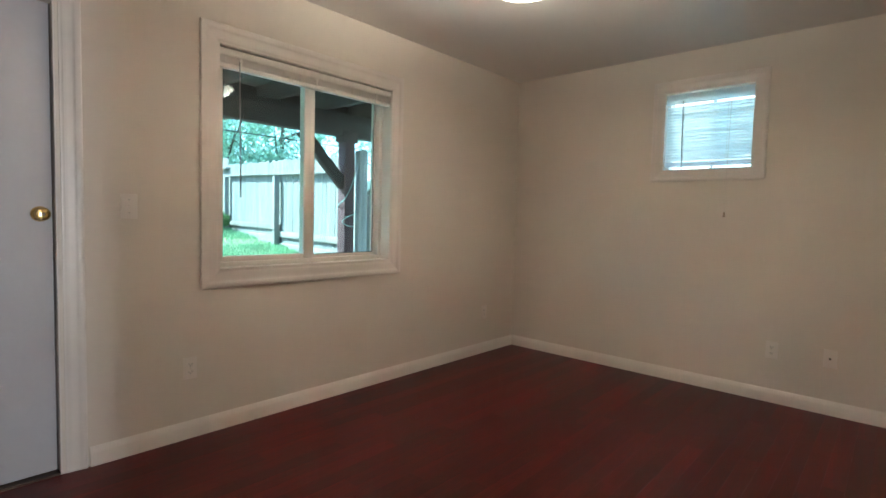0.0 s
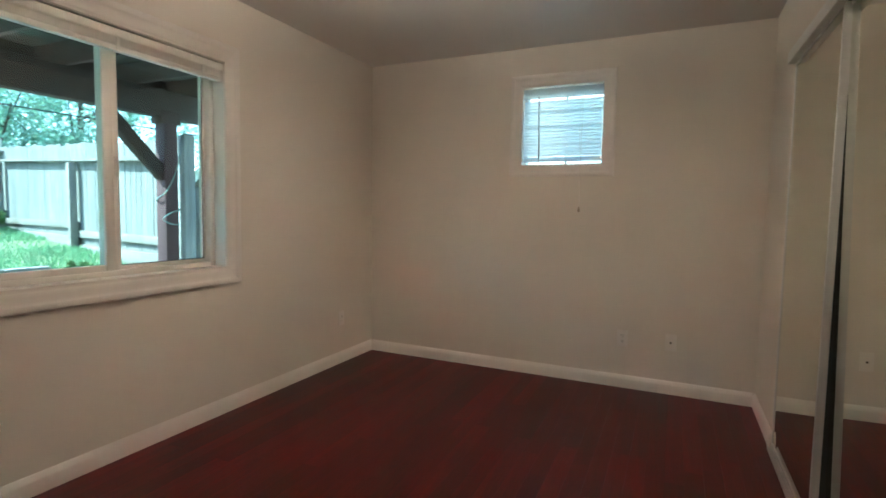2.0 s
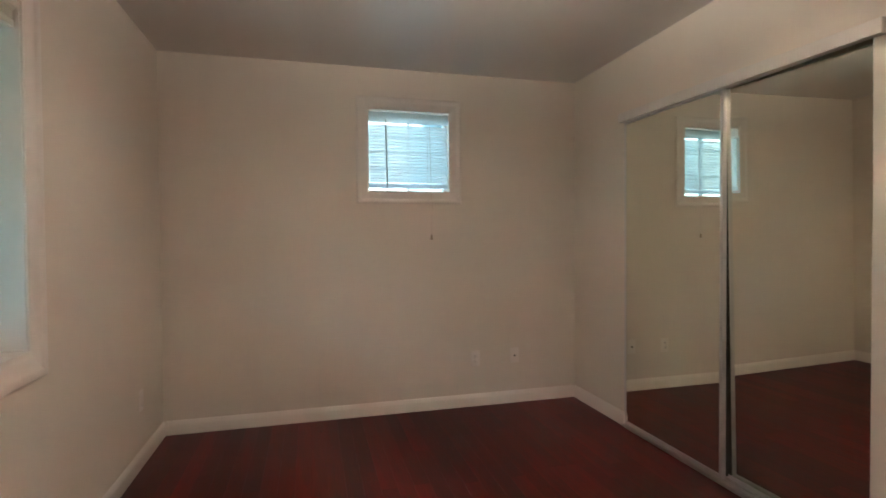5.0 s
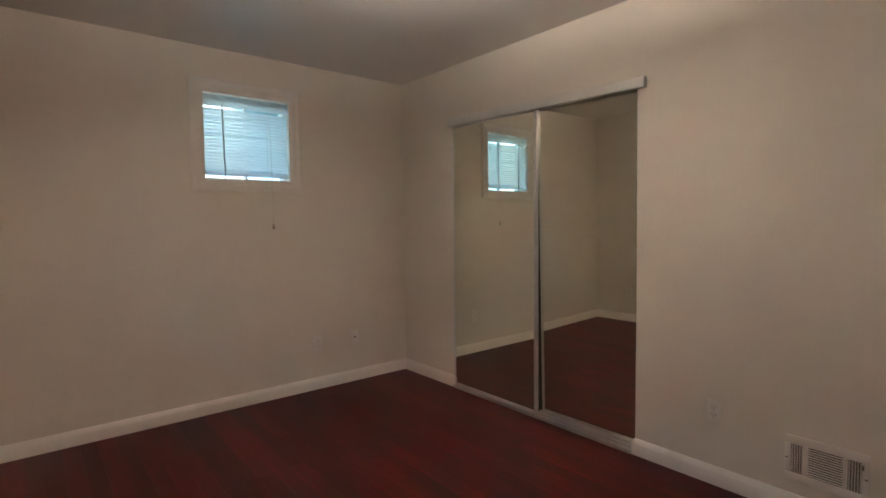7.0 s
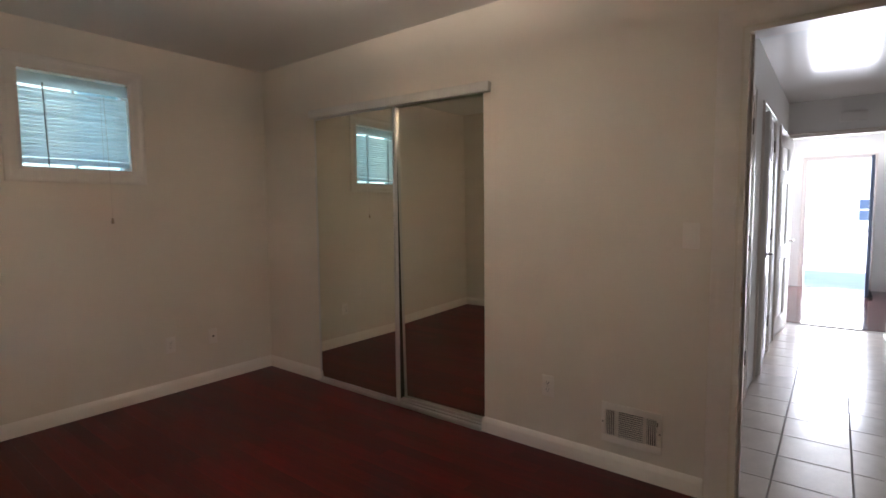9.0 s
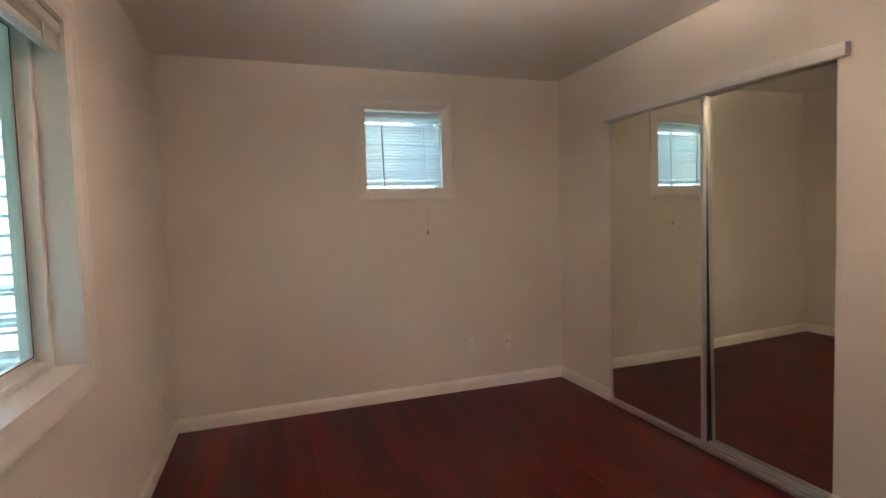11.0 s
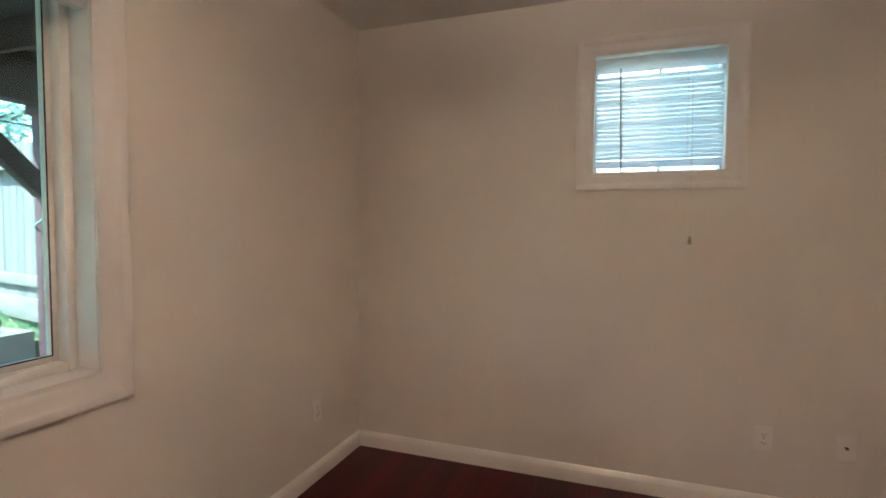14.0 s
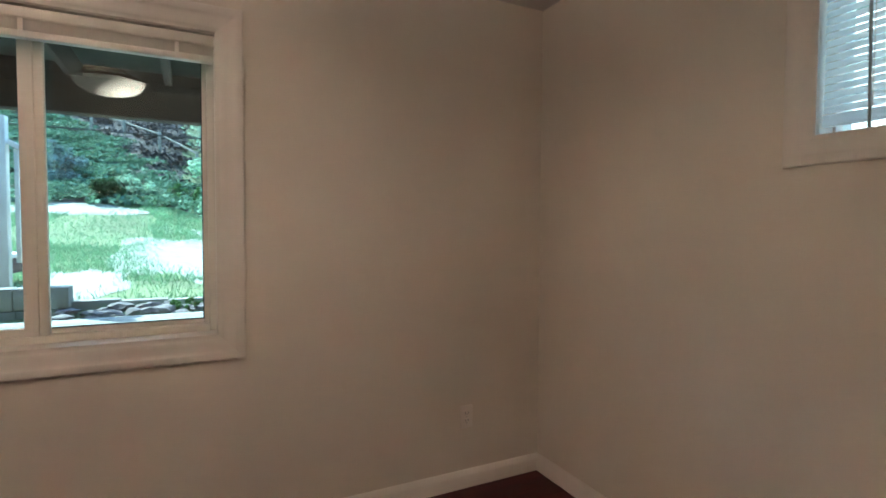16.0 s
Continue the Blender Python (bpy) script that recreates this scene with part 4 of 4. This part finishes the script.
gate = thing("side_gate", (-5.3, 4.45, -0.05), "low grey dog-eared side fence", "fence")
x = -5.92
while x < -4.98:
    bm = bmesh.new()
    w = 0.135
    v = [(x, 0.02), (x + w - 0.005, 0.02), (x + w - 0.005, 1.42), (x + w - 0.035, 1.46), (x + 0.03, 1.46), (x, 1.42)]
    f0 = [bm.verts.new((a, 4.46, b)) for a, b in v]
    f1 = [bm.verts.new((a, 4.478, b)) for a, b in v]
    bm.faces.new(f0)
    bm.faces.new(f1[::-1])
    for k in range(6):
        bm.faces.new((f0[k], f1[k], f1[(k + 1) % 6], f0[(k + 1) % 6]))
    bmesh.ops.recalc_face_normals(bm, faces=bm.faces[:])
    part("board", bm, M_FENCE_LIT, gate)
    x += w
part("rail", bx(-5.92, -4.98, 4.40, 4.459, 1.12, 1.17, bevel=0.003), M_FENCE_LIT, gate)
part("rail", bx(-5.92, -4.98, 4.42, 4.459, 0.30, 0.39, bevel=0.003), M_FENCE_LIT, gate)
part("fence_post", bx(-5.04, -4.95, 4.37, 4.458, -0.05, 1.45, bevel=0.004), M_FENCE_LIT, gate)

# garden edging, blocks, steps
rnd = random.Random(11)


def stone(x, y, z, s):
    bm = bmesh.new()
    bmesh.ops.create_icosphere(bm, subdivisions=2, radius=1.0)
    o = Vector((rnd.uniform(0, 50), rnd.uniform(0, 50), 0))
    for v in bm.verts:
        v.co *= 1 + 0.45 * noise.noise(v.co * 1.3 + o) + 0.22 * noise.noise(v.co * 3.1 + o)
        v.co = Vector((v.co.x * s * 1.1, v.co.y * s * 1.35, v.co.z * s * 0.6)) + Vector((x, y, z))
    return solid("garden_stone", bm, M_STONE, "rough grey garden stone edging the bed", "stone", group="garden edging stones")


for k in range(40):
    y = 3.95 - (k % 20) * 0.13 + rnd.uniform(-0.05, 0.05)
    xx = -6.34 - 0.17 * (k // 20) + rnd.uniform(-0.05, 0.05)
    stone(xx, y, ground_z(xx, y) + rnd.uniform(0.01, 0.05), rnd.uniform(0.05, 0.085))
edging = thing("bed_edging", (-6.95, 2.2, 0.5), "row of old concrete edging blocks", "garden edging")
for k in range(13):
    y = 3.45 - k * 0.405
    z = 0.49 + 0.012 * (k % 3 == 1)
    part("edging_block", bx(-6.78 + rnd.uniform(-0.02, 0.02), -6.66, y - 0.40, y, z - 0.2, z + 0.10 + rnd.uniform(-0.01, 0.01), bevel=0.012), M_BLOCK, edging)
blocks = thing("block_wall", (-6.5, 0.7, 0.4), "low grey cinder block wall", "block wall")
for r in range(2):
    for k in range(5):
        y = 1.47 - k * 0.405 - (0.0 if r == 0 else 0.02)
        part("block", bx(-6.75, -6.55, y - 0.398, y, 0.36 + r * 0.2, 0.553 + r * 0.2, bevel=0.008), M_BLOCK, blocks)

stair = thing("garden_stair", (-7.2, 0.6, 0.4), "sunlit wooden garden stair with railing", "stair")
for k in range(3):
    part("tread", bx(-8.0, -7.06, 0.03 + 0.27 * k, 0.31 + 0.27 * k, 1.32 - 0.17 * k, 1.36 - 0.17 * k, bevel=0.004), M_WHITEWOOD, stair)
    part("riser", bx(-7.98, -7.08, 0.29 + 0.27 * k, 0.31 + 0.27 * k, 1.17 - 0.17 * k, 1.318 - 0.17 * k), M_POST, stair)
part("newel_post", bx(-7.06, -6.95, 0.82, 0.93, 0.45, 2.32, bevel=0.006), M_WHITEWOOD, stair)
mm = Matrix.Translation((-7.0, 0.93, 2.06)) @ Matrix.Rotation(radians(-31), 4, "X")
part("handrail", bx(-0.045, 0.045, 0.0, 0.26, 0, 0.05, bevel=0.006, m=mm), M_WHITEWOOD, stair)
for k in range(2):
    yy = 1.00 + 0.11 * k
    part("baluster", bx(-7.02, -6.98, yy - 0.018, yy + 0.018, 1.0 - 0.6 * (yy - 0.93), 2.06 - 0.6 * (yy - 0.93), bevel=0.003), M_WHITEWOOD, stair)
part("stringer", bx(-7.055, -7.02, 0.03, 1.10, 0.45, 0.62, bevel=0.003), M_POST, stair)

cable = bmesh.new()
tube(cable, [(-8.0, -8 + 1.5 * k, 2.40 + 0.0035 * (k - 7.5) ** 2) for k in range(14)], 0.009, 6)
solid("utility_cable", cable, M_CABLE, "thin black utility cable across the garden", "cable")

# ---- planting ----
def leaves(bm, pts, size, rng):
    for p in pts:
        q = Euler((rng.uniform(-1.2, 1.2), rng.uniform(-1.2, 1.2), rng.uniform(0, 6.28))).to_quaternion()
        s = size * rng.uniform(0.6, 1.3)
        a, b, c, d = (Vector(p) + q @ Vector(v) for v in ((-s * 0.9, 0, 0), (0, -s * 0.45, 0.12 * s), (s * 0.9, 0, 0), (0, s * 0.45, 0.12 * s)))
        vs = [bm.verts.new(v) for v in (a, b, c, d)]
        bm.faces.new((vs[0], vs[1], vs[2]))
        bm.faces.new((vs[0], vs[2], vs[3]))


def crown_points(c, r, n, rng, clumps):
    """Points on many uneven clumps within an ellipsoid."""
    out = []
    cl = []
    for _ in range(clumps):
        v = Vector((rng.gauss(0, 1), rng.gauss(0, 1), rng.gauss(0, 1))).normalized() * rng.uniform(0.35, 1.0)
        cl.append((Vector((c[0] + v.x * r[0], c[1] + v.y * r[1], c[2] + v.z * r[2])), rng.uniform(0.18, 0.38) * min(r)))
    for k in range(n):
        p, s = cl[k % clumps]
        v = Vector((rng.gauss(0, 1), rng.gauss(0, 1), rng.gauss(0, 0.8))).normalized() * s * rng.uniform(0.5, 1.1)
        out.append(p + v)
    return out


def shrub(c, r, n, size, material, label, seed, clumps=40, category="shrub"):
    rng = random.Random(seed)
    z0 = ground_z(c[0], c[1])
    ob = thing("shrub", (c[0], c[1], z0), label, category)
    bm = bmesh.new()
    for k in range(6):
        a = rng.uniform(0, 6.28)
        tube(bm, [(c[0], c[1], z0 - 0.05), (c[0] + 0.3 * r[0] * math.cos(a), c[1] + 0.3 * r[1] * math.sin(a), c[2]), (c[0] + 0.6 * r[0] * math.cos(a), c[1] + 0.6 * r[1] * math.sin(a), c[2] + 0.5 * r[2])], 0.03, 5, 0.008)
    part("stems", bm, M_BARK, ob)
    bm = bmesh.new()
    leaves(bm, crown_points(c, r, n, rng, clumps), size, rng)
    part("foliage", bm, material, ob, soft=False)
    return ob


def tree(x, y, h, r, n, size, material, label, seed, clumps=60):
    rng = random.Random(seed)
    z0 = ground_z(x, y)
    ob = thing("tree", (x, y, z0), label, "tree")
    bm = bmesh.new()
    tube(bm, [(x, y, z0 - 0.2), (x + 0.05, y, z0 + h * 0.3), (x, y + 0.1, z0 + h * 0.6), (x + 0.1, y, z0 + h * 0.9)], 0.02 * h + 0.04, 8, 0.02)
    part("trunk", bm, M_BARK, ob)
    for k in range(9):
        a = rng.uniform(0, 6.28)
        zz = z0 + h * rng.uniform(0.25, 0.7)
        bm = bmesh.new()
        rr = r * rng.uniform(0.6, 0.95)
        tube(bm, [(x, y, zz), (x + rr * 0.5 * math.cos(a), y + rr * 0.5 * math.sin(a), zz + h * 0.10), (x + rr * math.cos(a), y + rr * math.sin(a), zz + h * 0.25)], 0.05, 6, 0.01)
        part("limb", bm, M_BARK, ob)
    bm = bmesh.new()
    leaves(bm, crown_points((x, y, z0 + h * 0.62), (r, r, h * 0.40), n, rng, clumps), size, rng)
    part("crown", bm, material, ob, soft=False)
    return ob


tree(-15.0, 8.5, 5.0, 2.6, 4500, 0.065, M_LEAF_PALE, "airy pale green garden tree behind the fence", 1, 45)
tree(-14.6, 6.5, 4.4, 1.9, 4500, 0.06, M_LEAF_PALE, "dense pale green tree close behind the fence", 15, 70)
tree(-17.6, 4.4, 4.4, 2.1, 12000, 0.07, M_LEAF_PALE, "leafy pale tree at the end of the fence", 17, 60)
tree(-19.0, 12.5, 6.5, 3.4, 4500, 0.085, M_LEAF_PALE, "leafy green tree behind the fence", 2)
tree(-13.5, 11.5, 5.6, 2.6, 7000, 0.07, M_LEAF_PALE, "pale green tree beyond the side fence", 3)
tree(-22.0, 8.5, 6.5, 3.0, 6000, 0.10, M_LEAF_PALE, "pale green tree on the hillside", 4)
tree(-19.5, 6.6, 5.6, 2.4, 11000, 0.08, M_LEAF, "dense green tree behind the end of the fence", 31)
tree(-27.0, -9.5, 6.0, 3.0, 9000, 0.12, M_LEAF, "green tree on the hillside", 5)
shrub((-14.2, 6.9, ground_z(-14.2, 6.9) + 1.3), (1.3, 1.9, 1.35), 7000, 0.06, M_LEAF_PALE, "tall pale green hedge behind the fence", 16, 60, "hedge")
shrub((-12.6, 3.4, ground_z(-12.6, 3.4) + 0.95), (1.0, 1.05, 0.85), 11000, 0.055, M_LEAF_PALE, "large pale green flowering garden shrub", 18, 45)
shrub((-16.0, -0.5, ground_z(-16, -0.5) + 0.40), (0.75, 0.8, 0.50), 4200, 0.05, M_LEAF_BLUE, "soft blue-grey garden shrub", 7)
shrub((-13.9, 0.75, ground_z(-13.9, 0.75) + 0.22), (0.35, 0.42, 0.30), 2200, 0.05, M_LEAF_DARK, "rounded dark green garden shrub", 8, 18)
shrub((-14.3, 1.25, ground_z(-14.3, 1.25) + 0.25), (0.45, 0.55, 0.34), 2600, 0.05, M_LEAF_PALE, "spreading pale green garden shrub", 9, 22)
shrub((-14.6, 2.35, ground_z(-14.6, 2.35) + 0.18), (0.45, 0.6, 0.26), 2200, 0.05, M_LEAF, "low green garden shrub", 10, 20)
shrub((-10.75, 4.62, ground_z(-10.75, 4.62) + 0.22), (0.42, 0.34, 0.24), 1500, 0.04, M_LEAF, "small leafy bush at the foot of the fence", 12, 18)
shrub((-12.3, 4.7, ground_z(-12.3, 4.7) + 0.25), (0.5, 0.4, 0.30), 1600, 0.05, M_LEAF_PALE, "small pale bush at the foot of the fence", 13, 18)
shrub((-6.35, 3.72, 0.52), (0.36, 0.28, 0.13), 2200, 0.024, M_LEAF, "low leafy weeds beside the deck post", 14, 26, "weeds")
shrub((-6.46, 2.45, 0.53), (0.14, 0.75, 0.07), 2600, 0.022, M_LEAF, "low green weeds along the garden stones", 32, 40, "weeds")


# pale sheets with thinned grass, painting where the sun falls on the lawn
PATCHES = ((-9.5, 2.5, 1.7, 0.85), (-7.7, 1.35, 0.7, 0.5), (-13.1, 0.2, 0.55, 1.1), (-11.9, 3.0, 0.9, 0.5))


def on_patch(x, y):
    """How deep a spot lies inside a painted sun patch, 0 to 1."""
    return max(max(0.0, 1 - ((x - a) / c) ** 2 - ((y - b) / d) ** 2) for a, b, c, d in PATCHES)


def ground_cover(name, n, x0, x1, y0, y1, size, material, label, seed, dens):
    rng = random.Random(seed)
    verts, faces = [], []
    k = 0
    while k < n:
        x, y = rng.uniform(x0, x1), rng.uniform(y0, y1)
        if noise.noise(Vector((x * 0.5, y * 0.5, 7))) < dens and rng.random() < 0.75:
            k += 1
            continue
        if rng.random() < 1.5 * on_patch(x, y) - 0.1:
            k += 1
            continue
        z = ground_z(x, y) - 0.01
        a = rng.uniform(0, 6.28)
        s = size * rng.uniform(0.5, 1.5)
        w = s * 0.09
        lx, ly = rng.uniform(-0.5, 0.5) * s, rng.uniform(-0.5, 0.5) * s
        i = len(verts)
        verts += [(x - w * math.cos(a), y - w * math.sin(a), z), (x + w * math.cos(a), y + w * math.sin(a), z), (x + lx, y + ly, z + s)]
        faces.append((i, i + 1, i + 2))
        k += 1
    me = bpy.data.meshes.new(name)
    me.from_pydata(verts, [], faces)
    me.materials.append(material)
    ob = new(name, me)
    return tagged(ob, label, "grass", kind="stuff")


ground_cover("grass", 135000, -13.5, -5.97, -2.5, 5.2, 0.055, M_GRASS, "unmown green lawn grass", 21, -0.15)


def litter_edge(y):
    """Where the ivy bank gives way to bare leaf litter."""
    return 15.5 + (2.65 - y) * 1.65


def hillside_cover(name, label, material, seed, clumps, per, on_ivy):
    rng = random.Random(seed)
    vs, fs = [], []
    made = 0
    while made < clumps:
        cx, cy = -13.6 - rng.uniform(0, 13), rng.uniform(-6, 6)
        if (-cx < litter_edge(cy) + rng.uniform(-0.6, 0.6) or cy > 4.5) != on_ivy:
            continue
        made += 1
        s_ = rng.uniform(0.18, 0.42)
        cz = ground_z(cx, cy)
        for _k in range(per):
            v = Vector((rng.gauss(0, 1), rng.gauss(0, 1), abs(rng.gauss(0, 1)))).normalized() * s_ * rng.uniform(0.6, 1.05)
            p = Vector((cx, cy, cz)) + Vector((v.x * 1.3, v.y * 1.3, v.z * 0.5))
            q = Euler((rng.uniform(-1, 1), rng.uniform(-1, 1), rng.uniform(0, 6.28))).to_quaternion()
            z_ = 0.065 * rng.uniform(0.6, 1.3)
            n = len(vs)
            vs.extend([p + q @ Vector(w) for w in ((-z_, 0, 0), (0, -z_ * 0.55, z_ * 0.15), (z_, 0, 0), (0, z_ * 0.55, z_ * 0.15))])
            fs.append((n, n + 1, n + 2, n + 3))
    me = bpy.data.meshes.new(name)
    me.from_pydata(vs, [], fs)
    me.materials.append(material)
    return tagged(new(name, me), label, "undergrowth", kind="stuff")


hillside_cover("ivy_bank", "dense green ivy covering the bank", M_IVY, 22, 1500, 70, True)
hillside_cover("dry_undergrowth", "sparse brown undergrowth and leaf litter", M_LITTER, 23, 300, 40, False)
hill = bmesh.new()
hx = [-60, -50, -42, -36, -30, -26, -23, -21, -19.5, -18, -17, -16, -15, -14.2, -13.6]
hy = [-40, -30, -22, -16, -12, -9, -7, -5, -3.5, -2, -1, 0, 1, 2, 3, 4, 6, 9, 14, 22, 40]
hg = [[hill.verts.new((a, b, ground_z(a, b) + 0.03)) for a in hx] for b in hy]
for r0, r1 in zip(hg, hg[1:]):
    for k in range(len(hx) - 1):
        hill.faces.new((r0[k], r0[k + 1], r1[k + 1], r1[k]))
solid("hillside", hill, M_LITTER, "brown leaf-covered hillside soil", "ground", kind="structure", base=(0, 0, 0))
low = thing("brick_edging", (-14.8, -0.8, ground_z(-14.8, -0.8)), "low old red brick edging wall", "garden edging")
for r in range(3):
    for k in range(9):
        y = -1.7 + 0.215 * k + 0.1 * (r % 2)
        part("brick", bx(-14.87, -14.77, y, y + 0.205, ground_z(-14.8, -0.8) - 0.08 + 0.075 * r, ground_z(-14.8, -0.8) - 0.011 + 0.075 * r, bevel=0.005, seg=1), M_BRICK, low)


def sun_patch(cx, cy, rx, ry):
    """A pale sheet on the lawn that paints a sunlit patch."""
    bm = bmesh.new()
    rings = []
    for r in range(7):
        ring = []
        for k in range(40):
            a = 2 * math.pi * k / 40
            q = r / 6 * (1 + 0.55 * noise.noise(Vector((math.cos(a) * 1.6 + cx, math.sin(a) * 1.6, 4.0))))
            x, y = cx + rx * q * math.cos(a), cy + ry * q * math.sin(a)
            ring.append(bm.verts.new((x, y, ground_z(x, y) + 0.014 * (1 - (r / 6) ** 4) + 0.002)))
        rings.append(ring)
    for a, b in zip(rings, rings[1:]):
        for k in range(40):
            bm.faces.new((a[k], a[(k + 1) % 40], b[(k + 1) % 40], b[k]))
    bmesh.ops.remove_doubles(bm, verts=bm.verts[:], dist=1e-4)
    bmesh.ops.recalc_face_normals(bm, faces=bm.faces[:])
    return solid("sunlit_lawn_patch", bm, M_SUN_PATCH, "pale patch painting sunlight on the lawn", "path", kind="structure", base=(0, 0, 0))


for patch in PATCHES:
    sun_patch(*patch)

# old post-and-rail line on the hillside
hf = thing("hillside_rail", (-19.5, 0.6, ground_z(-19.5, 0.6)), "old post-and-rail line on the hillside", "fence")
for k in range(5):
    xx, yy = -21.6 + 1.05 * k, -1.4 + 1.0 * k
    part("fence_post", bx(xx - 0.04, xx + 0.04, yy - 0.04, yy + 0.04, ground_z(xx, yy) - 0.4, ground_z(xx, yy) + 0.75, bevel=0.01), M_FENCE2, hf)
    if k < 4:
        z0, z1 = ground_z(xx, yy) + 0.68, ground_z(xx + 1.05, yy + 1.0) + 0.68
        part("rail", tube(bmesh.new(), [(xx, yy, z0), (xx + 1.05, yy + 1.0, z1)], 0.028, 6), M_FENCE2, hf)

# neighbour's house
nb = thing("neighbour_house", (-4, 8.0, -0.1), "white lap-sided neighbouring house with gable", "house")
NY = 7.0


z = -0.1
while z < 5.0:
    z1 = z + 0.205
    xl = -8.9 + max(0.0, (z1 - 1.43) / 0.70)
    xr = 1.7 - max(0.0, (z1 - 1.43) / 0.70)
    if xr - xl > 0.1:
        bm = bmesh.new()
        near = [bm.verts.new((xl, y, q)) for y, q in ((NY - 0.030, z), (NY, z1 + 0.004), (NY + 0.02, z1 + 0.004), (NY + 0.02, z))]
        far = [bm.verts.new((xr, y, q)) for y, q in ((NY - 0.030, z), (NY, z1 + 0.004), (NY + 0.02, z1 + 0.004), (NY + 0.02, z))]
        for k in range(4):
            bm.faces.new((near[k], far[k], far[(k + 1) % 4], near[(k + 1) % 4]))
        bm.faces.new(near)
        bm.faces.new(far[::-1])
        bmesh.ops.recalc_face_normals(bm, faces=bm.faces[:])
        part("siding_board", bm, M_SIDING, nb, soft=False)
    z = z1
part("body", bx(-8.85, 1.65, NY + 0.025, NY + 8, -0.1, 1.43), M_SIDING, nb)
for s in (1, -1):
    bm = bmesh.new()
    xe, ze = (-9.3, 1.20) if s == 1 else (2.1, 1.20)
    v = [(xe, NY - 0.35, ze), (-3.6, NY - 0.35, 5.19), (-3.6, NY + 8.3, 5.19), (xe, NY + 8.3, ze)]
    f = bm.faces.new([bm.verts.new(p) for p in v])
    bmesh.ops.solidify(bm, geom=[f], thickness=0.14)
    bmesh.ops.recalc_face_normals(bm, faces=bm.faces[:])
    part("roof", bm, M_ROOF, nb)
    mmv = bmesh.new()
    tube(mmv, [(xe, NY - 0.38, ze - 0.05), (-3.6, NY - 0.38, 5.12)], 0.09, 4)
    part("barge_board", mmv, M_SIDING, nb)
part("downspout", tube(bmesh.new(), [(-6.55, NY - 0.09, 0.0), (-6.55, NY - 0.09, 2.9)], 0.06, 8), M_SIDING, nb)
part("corner_board", bx(-6.95, -6.80, NY - 0.055, NY - 0.031, -0.1, 2.75), M_SIDING, nb)
# bins and rack against the side passage
for k in range(2):
    rb = thing("garden_rack", (-4.9 - 0.75 * k, 6.2, -0.1), "grey metal garden rack in the side passage", "rack")
    x0 = -5.15 - 0.75 * k
    for xx in (x0, x0 + 0.5):
        for yy in (6.0, 6.4):
            part("upright", bx(xx - 0.02, xx + 0.02, yy - 0.02, yy + 0.02, -0.1, 0.95 - 0.1 * k), M_GREYBIN, rb)
    for zz in (0.15, 0.5, 0.82):
        part("shelf", bx(x0 - 0.02, x0 + 0.52, 5.98, 6.42, zz, zz + 0.03), M_GREYBIN, rb)

# house across the street
ah = thing("street_house", (30, -2, -0.1), "pale sunlit house across the street", "house")
part("wall", bx(30, 38, -12, 12, -0.1, 5.0), M_SIDING, ah)
part("roof", bx(29.3, 38.7, -12.6, 12.6, 5.0, 5.3), M_ROOF, ah)
w1 = part("window", bx(29.93, 29.99, -1.25, -0.45, 0.55, 1.75, bevel=0.01), M_WHITEWOOD, ah)
part("pane", bx(29.90, 29.929, -1.17, -0.53, 1.20, 1.67), M_BLUE, w1)
part("pane", bx(29.90, 29.929, -1.17, -0.53, 0.63, 1.12), M_BLUE, w1)

# ---- floor strips and hall tiles ----
floor = solid("floor", bx(XW - 0.17, XE + 0.058, YS, YN, -0.08, -0.0035), M_FLOOR_GAP, "dark red polished wooden strip floor", "floor", kind="structure", soft=False, base=(0, 0, 0))
rnd = random.Random(3)
SW = 0.083
LENGTHS = [0.55, 0.75, 0.95, 1.15]
plank_mesh = {}


def plank(w, l):
    key = (round(w, 3), round(l, 3))
    if key not in plank_mesh:
        bm = bx(-w / 2 + 0.0002, w / 2 - 0.0002, 0.0002, l - 0.0002, -0.006, 0.0)
        plank_mesh[key] = to_mesh("plank", bm, M_FLOOR, soft=False)
    return plank_mesh[key]


x = XW
while x < XE - 0.001:
    w = min(SW, XE - x)
    y = YS
    first = True
    while y < YN - 0.01:
        l = rnd.choice(LENGTHS)
        if first:
            l = rnd.choice((0.3, 0.5, 0.7, 0.9))
            first = False
        if y + l > YN - 0.2:
            l = YN - y
        ob = new("plank", plank(w, l))
        ob.parent = floor
        ob.location = (x + w / 2, y, 0)
        y += l
    x += w
ob = new("plank", plank(0.083, 0.74))
ob.parent = floor
ob.location = (XE + 0.0155, ENT[0] + 0.018, 0)
hall = bpy.data.objects["hall_floor"]
bm = bx(0.002, 0.303, 0.002, 0.308, -0.0055, 0.0, bevel=0.0025, seg=1)
tile_me = to_mesh("tile", bm, M_TILE, soft=False)
bm = bx(0.002, 0.303, 0.002, 0.258, -0.0055, 0.0, bevel=0.0025, seg=1)
tile_cut = to_mesh("tile", bm, M_TILE, soft=False)
hb = BASE["hall_floor"]
for i in range(14):
    for j in range(4):
        ob = new("tile", tile_me if j else tile_cut)
        ob.parent = hall
        ob.location = Vector((XE + 0.062 + 0.306 * i, 0.568 - 0.312 * j, 0.0)) - hb
